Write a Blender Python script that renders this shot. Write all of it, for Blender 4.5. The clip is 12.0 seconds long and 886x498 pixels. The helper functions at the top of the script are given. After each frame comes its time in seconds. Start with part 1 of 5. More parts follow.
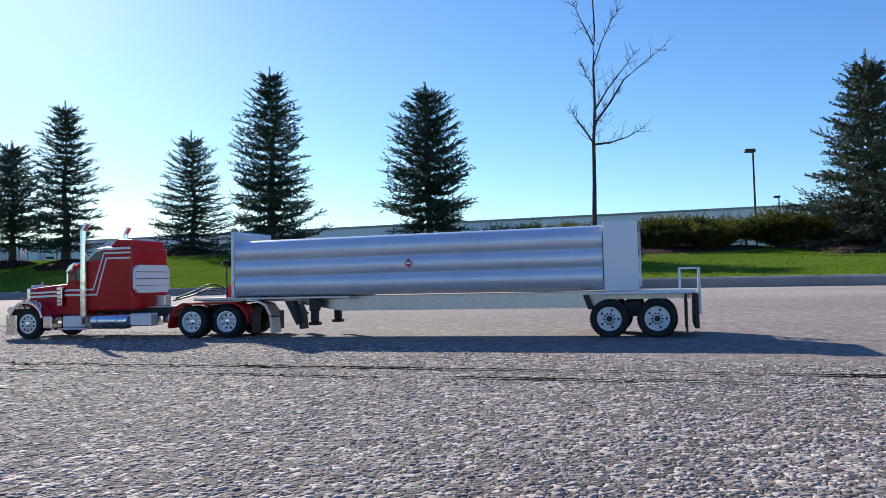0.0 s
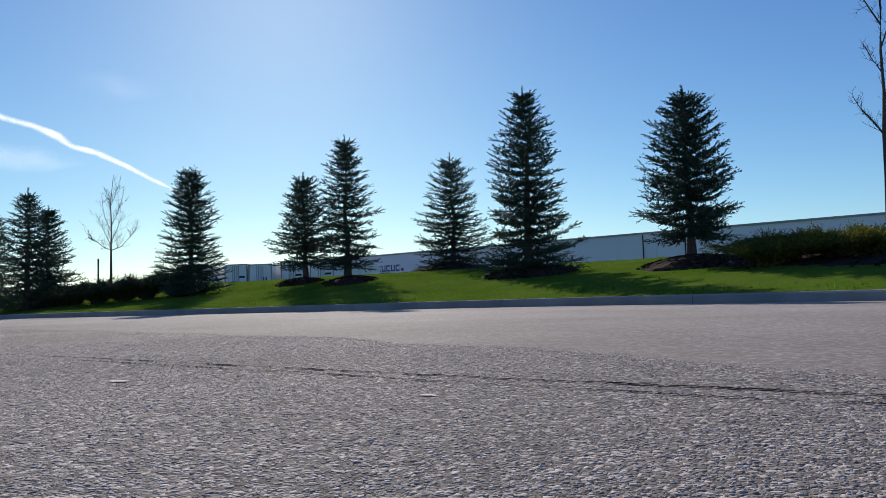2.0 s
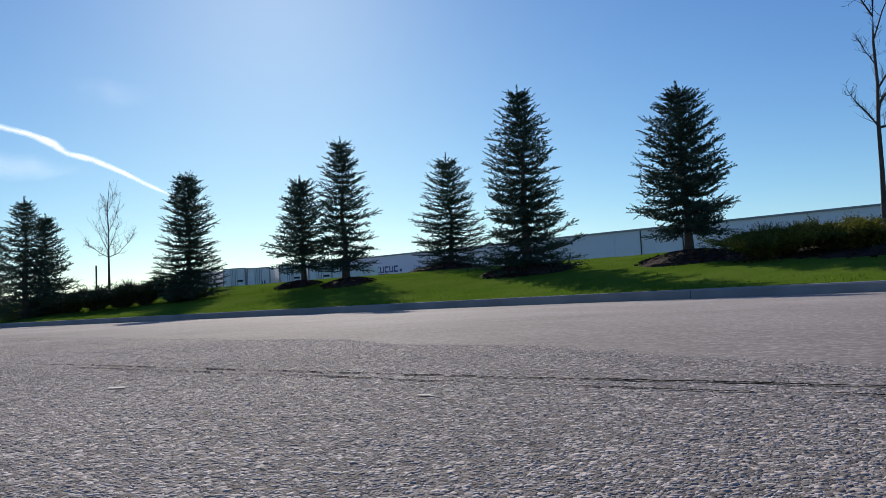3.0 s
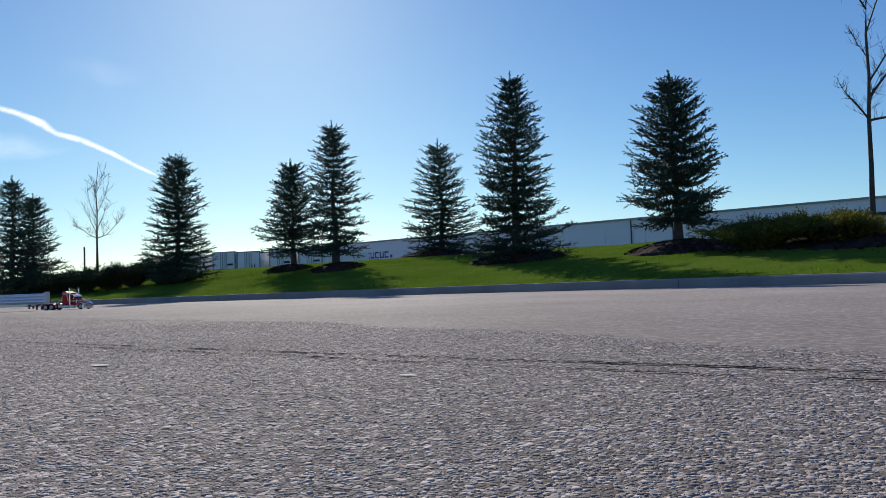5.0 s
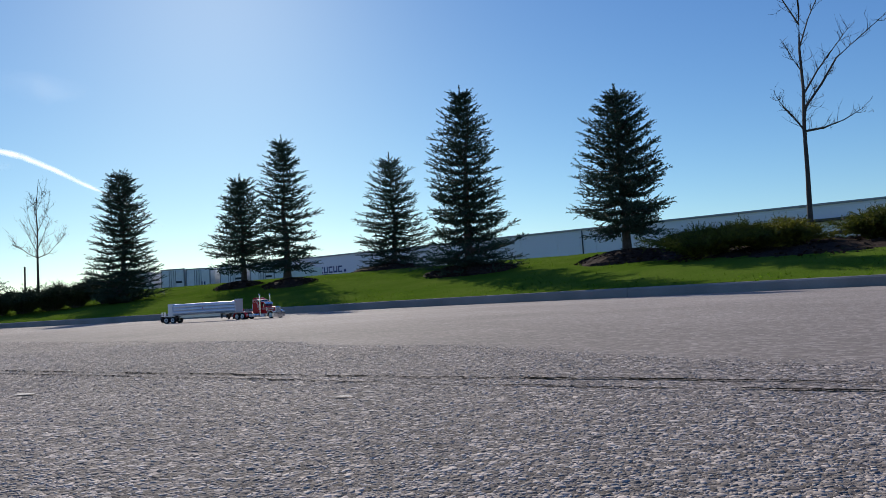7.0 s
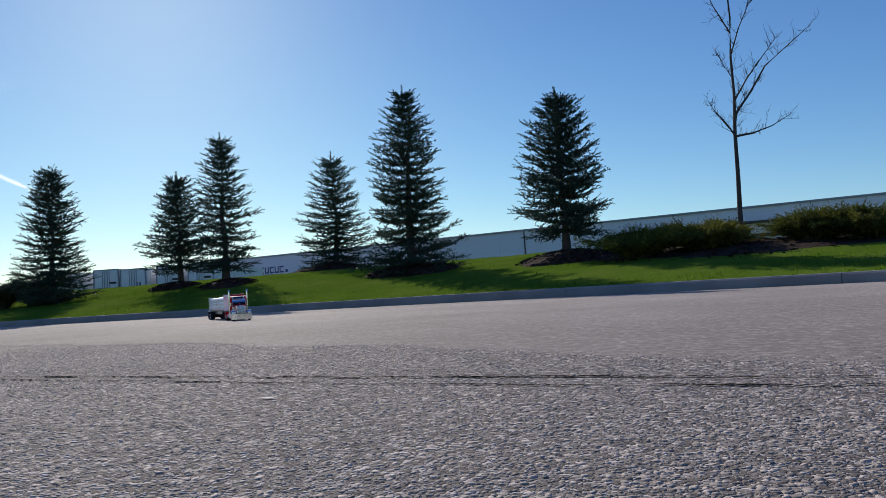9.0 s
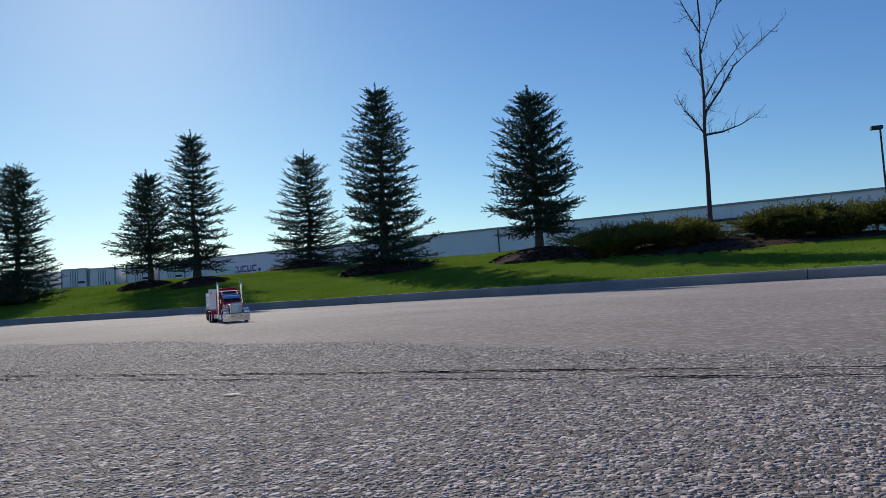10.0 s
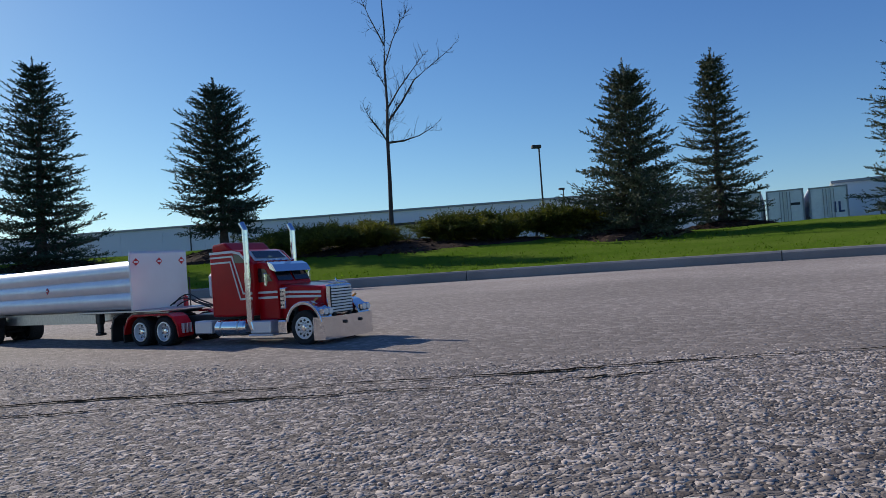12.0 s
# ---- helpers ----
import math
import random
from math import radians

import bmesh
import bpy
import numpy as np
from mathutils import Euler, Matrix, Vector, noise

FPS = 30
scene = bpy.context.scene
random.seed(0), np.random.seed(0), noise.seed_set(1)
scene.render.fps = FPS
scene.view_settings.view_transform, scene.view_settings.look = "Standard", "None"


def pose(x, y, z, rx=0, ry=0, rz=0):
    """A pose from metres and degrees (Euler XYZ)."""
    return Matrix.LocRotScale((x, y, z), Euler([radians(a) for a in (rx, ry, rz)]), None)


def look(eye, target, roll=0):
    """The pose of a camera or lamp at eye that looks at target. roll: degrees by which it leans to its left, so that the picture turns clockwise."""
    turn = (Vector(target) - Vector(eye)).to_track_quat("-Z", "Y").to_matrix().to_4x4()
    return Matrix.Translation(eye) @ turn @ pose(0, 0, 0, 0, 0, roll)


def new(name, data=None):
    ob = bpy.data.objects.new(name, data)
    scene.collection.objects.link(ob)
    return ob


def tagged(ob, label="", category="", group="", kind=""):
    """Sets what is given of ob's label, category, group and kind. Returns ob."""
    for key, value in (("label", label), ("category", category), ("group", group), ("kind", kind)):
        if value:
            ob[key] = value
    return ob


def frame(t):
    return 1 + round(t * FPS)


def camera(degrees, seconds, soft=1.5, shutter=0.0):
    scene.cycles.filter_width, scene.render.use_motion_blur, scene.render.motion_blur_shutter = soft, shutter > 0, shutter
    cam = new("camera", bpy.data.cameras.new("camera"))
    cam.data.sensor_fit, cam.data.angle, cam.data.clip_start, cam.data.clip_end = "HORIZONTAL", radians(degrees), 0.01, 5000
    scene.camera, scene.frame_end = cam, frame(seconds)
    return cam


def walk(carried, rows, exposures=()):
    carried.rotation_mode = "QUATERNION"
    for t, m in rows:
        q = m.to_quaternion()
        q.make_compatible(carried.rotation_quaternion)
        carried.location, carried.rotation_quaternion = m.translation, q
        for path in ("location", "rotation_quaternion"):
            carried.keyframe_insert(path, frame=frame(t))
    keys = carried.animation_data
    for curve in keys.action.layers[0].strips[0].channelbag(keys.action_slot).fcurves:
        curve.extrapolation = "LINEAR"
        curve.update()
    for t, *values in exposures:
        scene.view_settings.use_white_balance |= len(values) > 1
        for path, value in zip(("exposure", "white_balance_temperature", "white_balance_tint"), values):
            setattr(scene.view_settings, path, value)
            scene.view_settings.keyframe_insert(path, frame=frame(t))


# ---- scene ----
cam = camera(62.9, 12.0, soft=0.8)
PATH = [
    (0, (0.2790, -0.0620, 0.1340), (0.2080, 1.9348, 0.2215), -1.39),
    (0.3, (0.1795, -0.1750, 0.1443), (-0.2750, 1.7707, 0.2315), -2.25),
    (0.5, (0.1270, -0.2280, 0.1510), (-0.5156, 1.6633, 0.2505), -1.46),
    (0.7, (0.0934, -0.2531, 0.1573), (-0.6999, 1.5796, 0.2654), -0.3),
    (1, (0.0760, -0.2600, 0.1630), (-0.8059, 1.5322, 0.2642), 0.4),
    (1.3, (0.0831, -0.2509, 0.1636), (-0.7740, 1.5522, 0.2831), 0.31),
    (1.5, (0.0920, -0.2420, 0.1640), (-0.7096, 1.5864, 0.2830), -0.54),
    (1.7, (0.1005, -0.2373, 0.1654), (-0.6558, 1.6101, 0.2879), -0.87),
    (2, (0.1100, -0.2360, 0.1670), (-0.6144, 1.6233, 0.3026), -1.91),
    (2.5, (0.1150, -0.2390, 0.1660), (-0.6101, 1.6203, 0.2968), -2.82),
    (3, (0.1180, -0.2390, 0.1670), (-0.6014, 1.6222, 0.3023), -3.06),
    (3.5, (0.1250, -0.2340, 0.1610), (-0.5657, 1.6392, 0.2791), -2.44),
    (5.5, (0.1260, -0.2300, 0.1560), (-0.5736, 1.6412, 0.2521), -2.2),
    (6, (0.1300, -0.2290, 0.1580), (-0.5661, 1.6432, 0.2598), -2.84),
    (6.5, (0.1380, -0.2240, 0.1640), (-0.5244, 1.6595, 0.2810), -3.3),
    (7, (0.1560, -0.2130, 0.1640), (-0.4201, 1.6981, 0.2904), -3.44),
    (7.5, (0.1690, -0.2090, 0.1630), (-0.3539, 1.7173, 0.2888), -3.23),
    (7.7, (0.1723, -0.2083, 0.1626), (-0.3225, 1.7264, 0.2724), -3.53),
    (9.5, (0.1860, -0.2030, 0.1580), (-0.2209, 1.7515, 0.2774), -3.56),
    (10, (0.1960, -0.2010, 0.1540), (-0.1609, 1.7639, 0.2622), -3.84),
    (10.5, (0.2220, -0.1970, 0.1550), (-0.0342, 1.7834, 0.2667), -4.54),
    (10.7, (0.2359, -0.1964, 0.1532), (0.0178, 1.7888, 0.2605), -4.84),
    (11, (0.2630, -0.1930, 0.1500), (0.1404, 1.8014, 0.2345), -4.77),
    (11.3, (0.3007, -0.1789, 0.1527), (0.3117, 1.8194, 0.2334), -4.28),
    (11.5, (0.3300, -0.1650, 0.1560), (0.4530, 1.8296, 0.2357), -3.79),
    (11.7, (0.3610, -0.1506, 0.1593), (0.6133, 1.8319, 0.2365), -3.97),
    (12, (0.4090, -0.1290, 0.1640), (0.8641, 1.8179, 0.2142), -4.12),
]
walk(cam, [(t, look(eye, target, roll)) for t, eye, target, roll in PATH],
     exposures=[(0.0, 0.70), (0.5, 0.42), (1.0, 0.16), (2.5, 0.08), (7.5, 0.06), (10.5, 0.02), (11.5, 0.02), (12.0, 0.07)])

# ---- sky and sun ----
SUN_YAW, SUN_UP = 33.5, 26.5
world = bpy.data.worlds.new("sky")
scene.world = world
world.use_nodes = True
wn = world.node_tree
sky = wn.nodes.new("ShaderNodeTexSky")
sky.sky_type = 'NISHITA'
sky.sun_disc = False
sky.sun_elevation = radians(SUN_UP)
sky.sun_rotation = radians(-SUN_YAW)
sky.altitude = 900.0
sky.air_density, sky.dust_density, sky.ozone_density = 1.0, 0.35, 3.5
background = wn.nodes["Background"]
background.inputs["Strength"].default_value = 0.090
tint = wn.nodes.new("ShaderNodeMixRGB")
tint.blend_type, tint.inputs[0].default_value, tint.inputs[2].default_value = 'MULTIPLY', 1.0, (0.86, 0.985, 1.05, 1)
wn.links.new(sky.outputs[0], tint.inputs[1])
# clear dry air: deep blue away from the sun, pale towards it
apart, joined = wn.nodes.new("ShaderNodeSeparateColor"), wn.nodes.new("ShaderNodeCombineColor")
wn.links.new(tint.outputs[0], apart.inputs[0])
for band, (gain, power) in enumerate(((0.76, 1.20), (0.895, 1.085), (1.72, 0.76))):
    curve, scaled = wn.nodes.new("ShaderNodeMath"), wn.nodes.new("ShaderNodeMath")
    curve.operation, curve.inputs[1].default_value = 'POWER', power
    scaled.operation, scaled.inputs[1].default_value = 'MULTIPLY', gain
    wn.links.new(apart.outputs[band], curve.inputs[0])
    wn.links.new(curve.outputs[0], scaled.inputs[0])
    wn.links.new(scaled.outputs[0], joined.inputs[band])
wn.links.new(joined.outputs[0], background.inputs[0])
sun_data = bpy.data.lights.new("sun", 'SUN')
sun_data.energy, sun_data.angle, sun_data.color = 4.6, radians(0.53), (1.0, 0.93, 0.83)
sun = new("sun", sun_data)
a, e = radians(SUN_YAW), radians(SUN_UP)
sun.matrix_world = look((-math.sin(a) * math.cos(e) * 80, math.cos(a) * math.cos(e) * 80, math.sin(e) * 80), (0, 0, 0))


# ---- materials ----
def material(name, colour, rough=0.6, metal=0.0, second=None, scale=8.0, detail=5.0, bump=0.0, bump_scale=60.0, coat=0.0,
             fine=None, island=0.0, specular=0.5, spread=(0.35, 0.65)):
    """A surface with a base colour, a second colour in large patches, fine grain, relief and optional clear coat."""
    m = bpy.data.materials.new(name)
    m.use_nodes = True
    n, l = m.node_tree.nodes, m.node_tree.links
    b = n["Principled BSDF"]
    b.inputs["Roughness"].default_value, b.inputs["Metallic"].default_value = rough, metal
    b.inputs["Coat Weight"].default_value = coat
    b.inputs["Coat Roughness"].default_value = 0.06
    b.inputs["Specular IOR Level"].default_value = specular
    at = n.new("ShaderNodeTexCoord").outputs["Object"]
    out = None
    if second:
        tex = n.new("ShaderNodeTexNoise")
        tex.inputs["Scale"].default_value, tex.inputs["Detail"].default_value = scale, detail
        l.new(at, tex.inputs["Vector"])
        ramp = n.new("ShaderNodeValToRGB")
        ramp.color_ramp.elements[0].position, ramp.color_ramp.elements[1].position = spread
        ramp.color_ramp.elements[0].color, ramp.color_ramp.elements[1].color = (*colour, 1), (*second, 1)
        l.new(tex.outputs[0], ramp.inputs[0])
        out = ramp.outputs[0]
    if fine:
        tex = n.new("ShaderNodeTexNoise")
        tex.inputs["Scale"].default_value, tex.inputs["Detail"].default_value = fine[0], 3.0
        l.new(at, tex.inputs["Vector"])
        mix = n.new("ShaderNodeMix")
        mix.data_type, mix.blend_type = 'RGBA', 'OVERLAY'
        mix.inputs[0].default_value = fine[1]
        if out:
            l.new(out, mix.inputs[6])
        else:
            mix.inputs[6].default_value = (*colour, 1)
        l.new(tex.outputs[0], mix.inputs[7])
        out = mix.outputs[2]
    if island:
        geo = n.new("ShaderNodeNewGeometry")
        hue = n.new("ShaderNodeHueSaturation")
        lift = n.new("ShaderNodeMapRange")
        lift.inputs[3].default_value, lift.inputs[4].default_value = 1 - island, 1 + island
        l.new(geo.outputs["Random Per Island"], lift.inputs[0])
        l.new(lift.outputs[0], hue.inputs["Value"])
        if out:
            l.new(out, hue.inputs["Color"])
        else:
            hue.inputs["Color"].default_value = (*colour, 1)
        out = hue.outputs[0]
    if out:
        l.new(out, b.inputs["Base Color"])
    else:
        b.inputs["Base Color"].default_value = (*colour, 1)
    if bump:
        tex = n.new("ShaderNodeTexNoise")
        tex.inputs["Scale"].default_value, tex.inputs["Detail"].default_value = bump_scale, 6.0
        l.new(at, tex.inputs["Vector"])
        rel = n.new("ShaderNodeBump")
        rel.inputs["Strength"].default_value, rel.inputs["Distance"].default_value = bump, 0.5 / bump_scale
        l.new(tex.outputs[0], rel.inputs["Height"])
        l.new(rel.outputs[0], b.inputs["Normal"])
    return m


def leafy(m, share, gain):
    """Lets light through thin leaves: part of the surface scatters to its far side."""
    n, l = m.node_tree.nodes, m.node_tree.links
    b, out = n["Principled BSDF"], n["Material Output"]
    thin, mix = n.new("ShaderNodeBsdfTranslucent"), n.new("ShaderNodeMixShader")
    mix.inputs[0].default_value = share
    lift = n.new("ShaderNodeMixRGB")
    lift.blend_type, lift.inputs[0].default_value, lift.inputs[2].default_value = 'MULTIPLY', 1.0, (*gain, 1)
    l.new(b.inputs["Base Color"].links[0].from_socket, lift.inputs[1])
    l.new(lift.outputs[0], thin.inputs[0])
    l.new(b.outputs[0], mix.inputs[1])
    l.new(thin.outputs[0], mix.inputs[2])
    l.new(mix.outputs[0], out.inputs[0])


def stony(name, dark, light, cell, rough, bump, stain):
    """Worn asphalt: stone chips in a binder, with larger stains."""
    m = bpy.data.materials.new(name)
    m.use_nodes = True
    n, l = m.node_tree.nodes, m.node_tree.links
    b = n["Principled BSDF"]
    at = n.new("ShaderNodeTexCoord").outputs["Object"]
    cells = n.new("ShaderNodeTexVoronoi")
    cells.inputs["Scale"].default_value = cell
    edge = n.new("ShaderNodeTexVoronoi")
    edge.feature = 'DISTANCE_TO_EDGE'
    edge.inputs["Scale"].default_value = cell
    warp = n.new("ShaderNodeTexNoise")
    warp.inputs["Scale"].default_value = cell * 0.6
    add = n.new("ShaderNodeMixRGB")
    add.inputs[0].default_value = 0.012
    l.new(at, warp.inputs["Vector"])
    l.new(at, add.inputs[1])
    l.new(warp.outputs[1], add.inputs[2])
    for v in (cells, edge):
        l.new(add.outputs[0], v.inputs["Vector"])
    tone = n.new("ShaderNodeSeparateColor")
    l.new(cells.outputs["Color"], tone.inputs[0])
    ramp = n.new("ShaderNodeValToRGB")
    e = ramp.color_ramp.elements
    e[0].position, e[0].color = 0.0, (*dark, 1)
    e[1].position, e[1].color = 1.0, (*light, 1)
    mid = e.new(0.72)
    mid.color = (*[(p * 0.62 + q * 0.38) for p, q in zip(dark, light)], 1)
    l.new(tone.outputs[0], ramp.inputs[0])
    big = n.new("ShaderNodeTexNoise")
    big.inputs["Scale"].default_value, big.inputs["Detail"].default_value = stain, 8.0
    l.new(at, big.inputs["Vector"])
    shade = n.new("ShaderNodeMapRange")
    shade.inputs[1].default_value, shade.inputs[2].default_value = 0.3, 0.7
    shade.inputs[3].default_value, shade.inputs[4].default_value = 0.78, 1.22
    l.new(big.outputs[0], shade.inputs[0])
    mul = n.new("ShaderNodeMixRGB")
    mul.blend_type, mul.inputs[0].default_value = 'MULTIPLY', 1.0
    l.new(ramp.outputs[0], mul.inputs[1])
    l.new(shade.outputs[0], mul.inputs[2])
    l.new(mul.outputs[0], b.inputs["Base Color"])
    b.inputs["Roughness"].default_value = rough
    b.inputs["Specular IOR Level"].default_value = 0.15
    grain = n.new("ShaderNodeTexNoise")
    grain.inputs["Scale"].default_value, grain.inputs["Detail"].default_value = cell * 2.4, 6.0
    l.new(at, grain.inputs["Vector"])
    top = n.new("ShaderNodeMapRange")
    top.inputs[1].default_value, top.inputs[2].default_value = 0.0, 0.22
    l.new(edge.outputs["Distance"], top.inputs[0])
    high = n.new("ShaderNodeMath")
    high.operation = 'MULTIPLY_ADD'
    l.new(tone.outputs[1], high.inputs[0])
    high.inputs[1].default_value = 0.7
    l.new(top.outputs[0], high.inputs[2])
    height = n.new("ShaderNodeMath")
    height.operation = 'ADD'
    l.new(high.outputs[0], height.inputs[0])
    l.new(grain.outputs[0], height.inputs[1])
    rel = n.new("ShaderNodeBump")
    rel.inputs["Strength"].default_value, rel.inputs["Distance"].default_value = bump, 0.35 / cell
    l.new(height.outputs[0], rel.inputs["Height"])
    l.new(rel.outputs[0], b.inputs["Normal"])
    return m


ASPHALT = stony("worn_asphalt", (0.092, 0.077, 0.069), (0.54, 0.466, 0.415), 125.0, 0.92, 0.55, 0.9)
SMOOTH = stony("fine_asphalt", (0.25, 0.212, 0.188), (0.46, 0.40, 0.358), 75.0, 0.9, 0.25, 0.5)


def wear_in(m, coarse):
    """Blends a lane's surface into the coarser lot where its wear runs out."""
    n, l = m.node_tree.nodes, m.node_tree.links
    b = n["Principled BSDF"]
    fine = b.inputs["Base Color"].links[0].from_socket
    at = n.new("ShaderNodeAttribute")
    at.attribute_name = "wear"
    patch = n.new("ShaderNodeTexNoise")
    patch.inputs["Scale"].default_value, patch.inputs["Detail"].default_value = 3.0, 6.0
    l.new(n.new("ShaderNodeTexCoord").outputs["Object"], patch.inputs["Vector"])
    ragged = n.new("ShaderNodeMath")
    ragged.operation = 'MULTIPLY_ADD'
    ragged.inputs[1].default_value, ragged.inputs[2].default_value = 0.5, -0.25
    l.new(patch.outputs[0], ragged.inputs[0])
    share = n.new("ShaderNodeMath")
    share.operation, share.use_clamp = 'ADD', True
    l.new(at.outputs["Fac"], share.inputs[0])
    l.new(ragged.outputs[0], share.inputs[1])
    dim, mix = n.new("ShaderNodeMixRGB"), n.new("ShaderNodeMixRGB")
    dim.blend_type, dim.inputs[0].default_value, dim.inputs[2].default_value = 'MULTIPLY', 1.0, (*coarse, 1)
    l.new(fine, dim.inputs[1])
    l.new(share.outputs[0], mix.inputs[0])
    l.new(dim.outputs[0], mix.inputs[1])
    l.new(fine, mix.inputs[2])
    l.new(mix.outputs[0], b.inputs["Base Color"])


wear_in(SMOOTH, (0.70, 0.70, 0.70))
CHIP = material("stone_chips", (0.330, 0.280, 0.246), 0.85, island=0.56, specular=0.15)
PALE = material("pale_stone", (0.44, 0.40, 0.38), 0.8, second=(0.33, 0.30, 0.28), scale=60, bump=0.3, bump_scale=200)
# near-black colour stands in for the shaded depth of open cracks
CRACK = material("crack_dark", (0.014, 0.013, 0.012), 1.0, bump=0.6, bump_scale=200, specular=0.0)
CONCRETE = material("kerb_concrete", (0.27, 0.26, 0.25), 0.9, second=(0.20, 0.195, 0.19), scale=1.7, bump=0.5, bump_scale=90, fine=(140, 0.35))
TURF = material("turf", (0.078, 0.135, 0.015), 0.95, second=(0.108, 0.160, 0.024), scale=1.2, bump=0.5, bump_scale=40, fine=(45, 0.5), specular=0.0)
BLADE = material("grass_blades", (0.112, 0.192, 0.018), 0.95, island=0.5, specular=0.0)
leafy(BLADE, 0.4, (1.0, 1.05, 0.6))
# naturally dark bark, its colour taken darker still for the bushes' shade
MULCH = material("bark_mulch", (0.030, 0.019, 0.015), 0.95, specular=0.05, second=(0.062, 0.042, 0.034), scale=22, bump=1.0, bump_scale=30, fine=(60, 0.7))
BARK = material("spruce_bark", (0.07, 0.052, 0.042), 0.95, second=(0.11, 0.09, 0.075), scale=12, bump=1.0, bump_scale=45)
GREYBARK = material("grey_bark", (0.055, 0.044, 0.038), 0.9, second=(0.085, 0.073, 0.064), scale=9, bump=0.8, bump_scale=50)
NEEDLE = material("spruce_needles", (0.028, 0.055, 0.034), 0.7, island=0.5, second=(0.042, 0.068, 0.045), scale=2.5, specular=0.3)
# second colour puts yellow sunlit tips into the needles as patches
BLUENEEDLE = material("blue_spruce_needles", (0.055, 0.080, 0.050), 0.7, island=0.55, second=(0.100, 0.108, 0.055), scale=2.5, specular=0.3)
# yellow-green sprays; the second colour is brightened to paint in their sunlit tops
JUNIPER = material("juniper_foliage", (0.042, 0.064, 0.014), 0.75, island=0.6, second=(0.16, 0.15, 0.025), scale=1.6, specular=0.25)
HEDGE = material("hedge_foliage", (0.028, 0.045, 0.02), 0.8, island=0.5, second=(0.05, 0.06, 0.022), scale=1.6, specular=0.25)
leafy(JUNIPER, 0.26, (1.3, 1.3, 0.7))
RED = material("red_paint", (0.47, 0.003, 0.008), 0.28, coat=0.12, second=(0.40, 0.002, 0.007), scale=14, bump=0.02, bump_scale=30, specular=0.22)
CHROME = material("chrome", (0.78, 0.79, 0.80), 0.09, 1.0, bump=0.03, bump_scale=40, fine=(60, 0.1))
STEEL = material("brushed_aluminium", (0.52, 0.53, 0.54), 0.34, 1.0, fine=(120, 0.3), bump=0.06, bump_scale=160)
WHITE = material("white_paint", (0.74, 0.75, 0.77), 0.30, second=(0.69, 0.70, 0.73), scale=5, coat=0.4, bump=0.02, bump_scale=50)
TUBE = material("polished_tube", (0.70, 0.72, 0.77), 0.34, 0.42, second=(0.62, 0.64, 0.70), scale=6, fine=(40, 0.18), bump=0.03, bump_scale=25)
SHEET = material("bright_sheet_metal", (0.66, 0.66, 0.72), 0.34, 0.45, second=(0.60, 0.60, 0.66), scale=9, bump=0.05, bump_scale=22)
SILVER = material("silver_stripe", (0.66, 0.66, 0.67), 0.35, 0.4, fine=(90, 0.2))
RIM = material("polished_rim", (0.80, 0.81, 0.83), 0.32, 0.45, fine=(150, 0.15))
BLACK = material("black_plastic", (0.014, 0.014, 0.015), 0.55, fine=(80, 0.4), bump=0.1, bump_scale=120)
RUBBER = material("tyre_rubber", (0.016, 0.016, 0.017), 0.85, fine=(120, 0.5), bump=0.2, bump_scale=150)
GLASS = material("dark_glass", (0.012, 0.014, 0.018), 0.06, coat=0.5)
AMBER = material("amber_lens", (0.65, 0.25, 0.03), 0.2, coat=0.6)
REDLENS = material("red_lens", (0.5, 0.01, 0.01), 0.2, coat=0.6)
SIGNRED = material("sign_red", (0.55, 0.02, 0.03), 0.45)
SIGNBLUE = material("sign_blue", (0.03, 0.05, 0.16), 0.45)
WALLPAINT = material("painted_steel_wall", (0.72, 0.74, 0.78), 0.55, second=(0.66, 0.68, 0.73), scale=0.05, bump=0.15, bump_scale=3)
ROOFTRIM = material("grey_trim", (0.30, 0.32, 0.35), 0.5, second=(0.24, 0.26, 0.29), scale=0.3)
TRAILERSKIN = material("trailer_skin", (0.72, 0.74, 0.76), 0.45, second=(0.60, 0.62, 0.65), scale=0.4, fine=(4, 0.3))
DARKSTEEL = material("dark_steel", (0.03, 0.032, 0.036), 0.5, metal=0.4, fine=(10, 0.3))
VAPOUR = bpy.data.materials.new("vapour")
VAPOUR.use_nodes = True


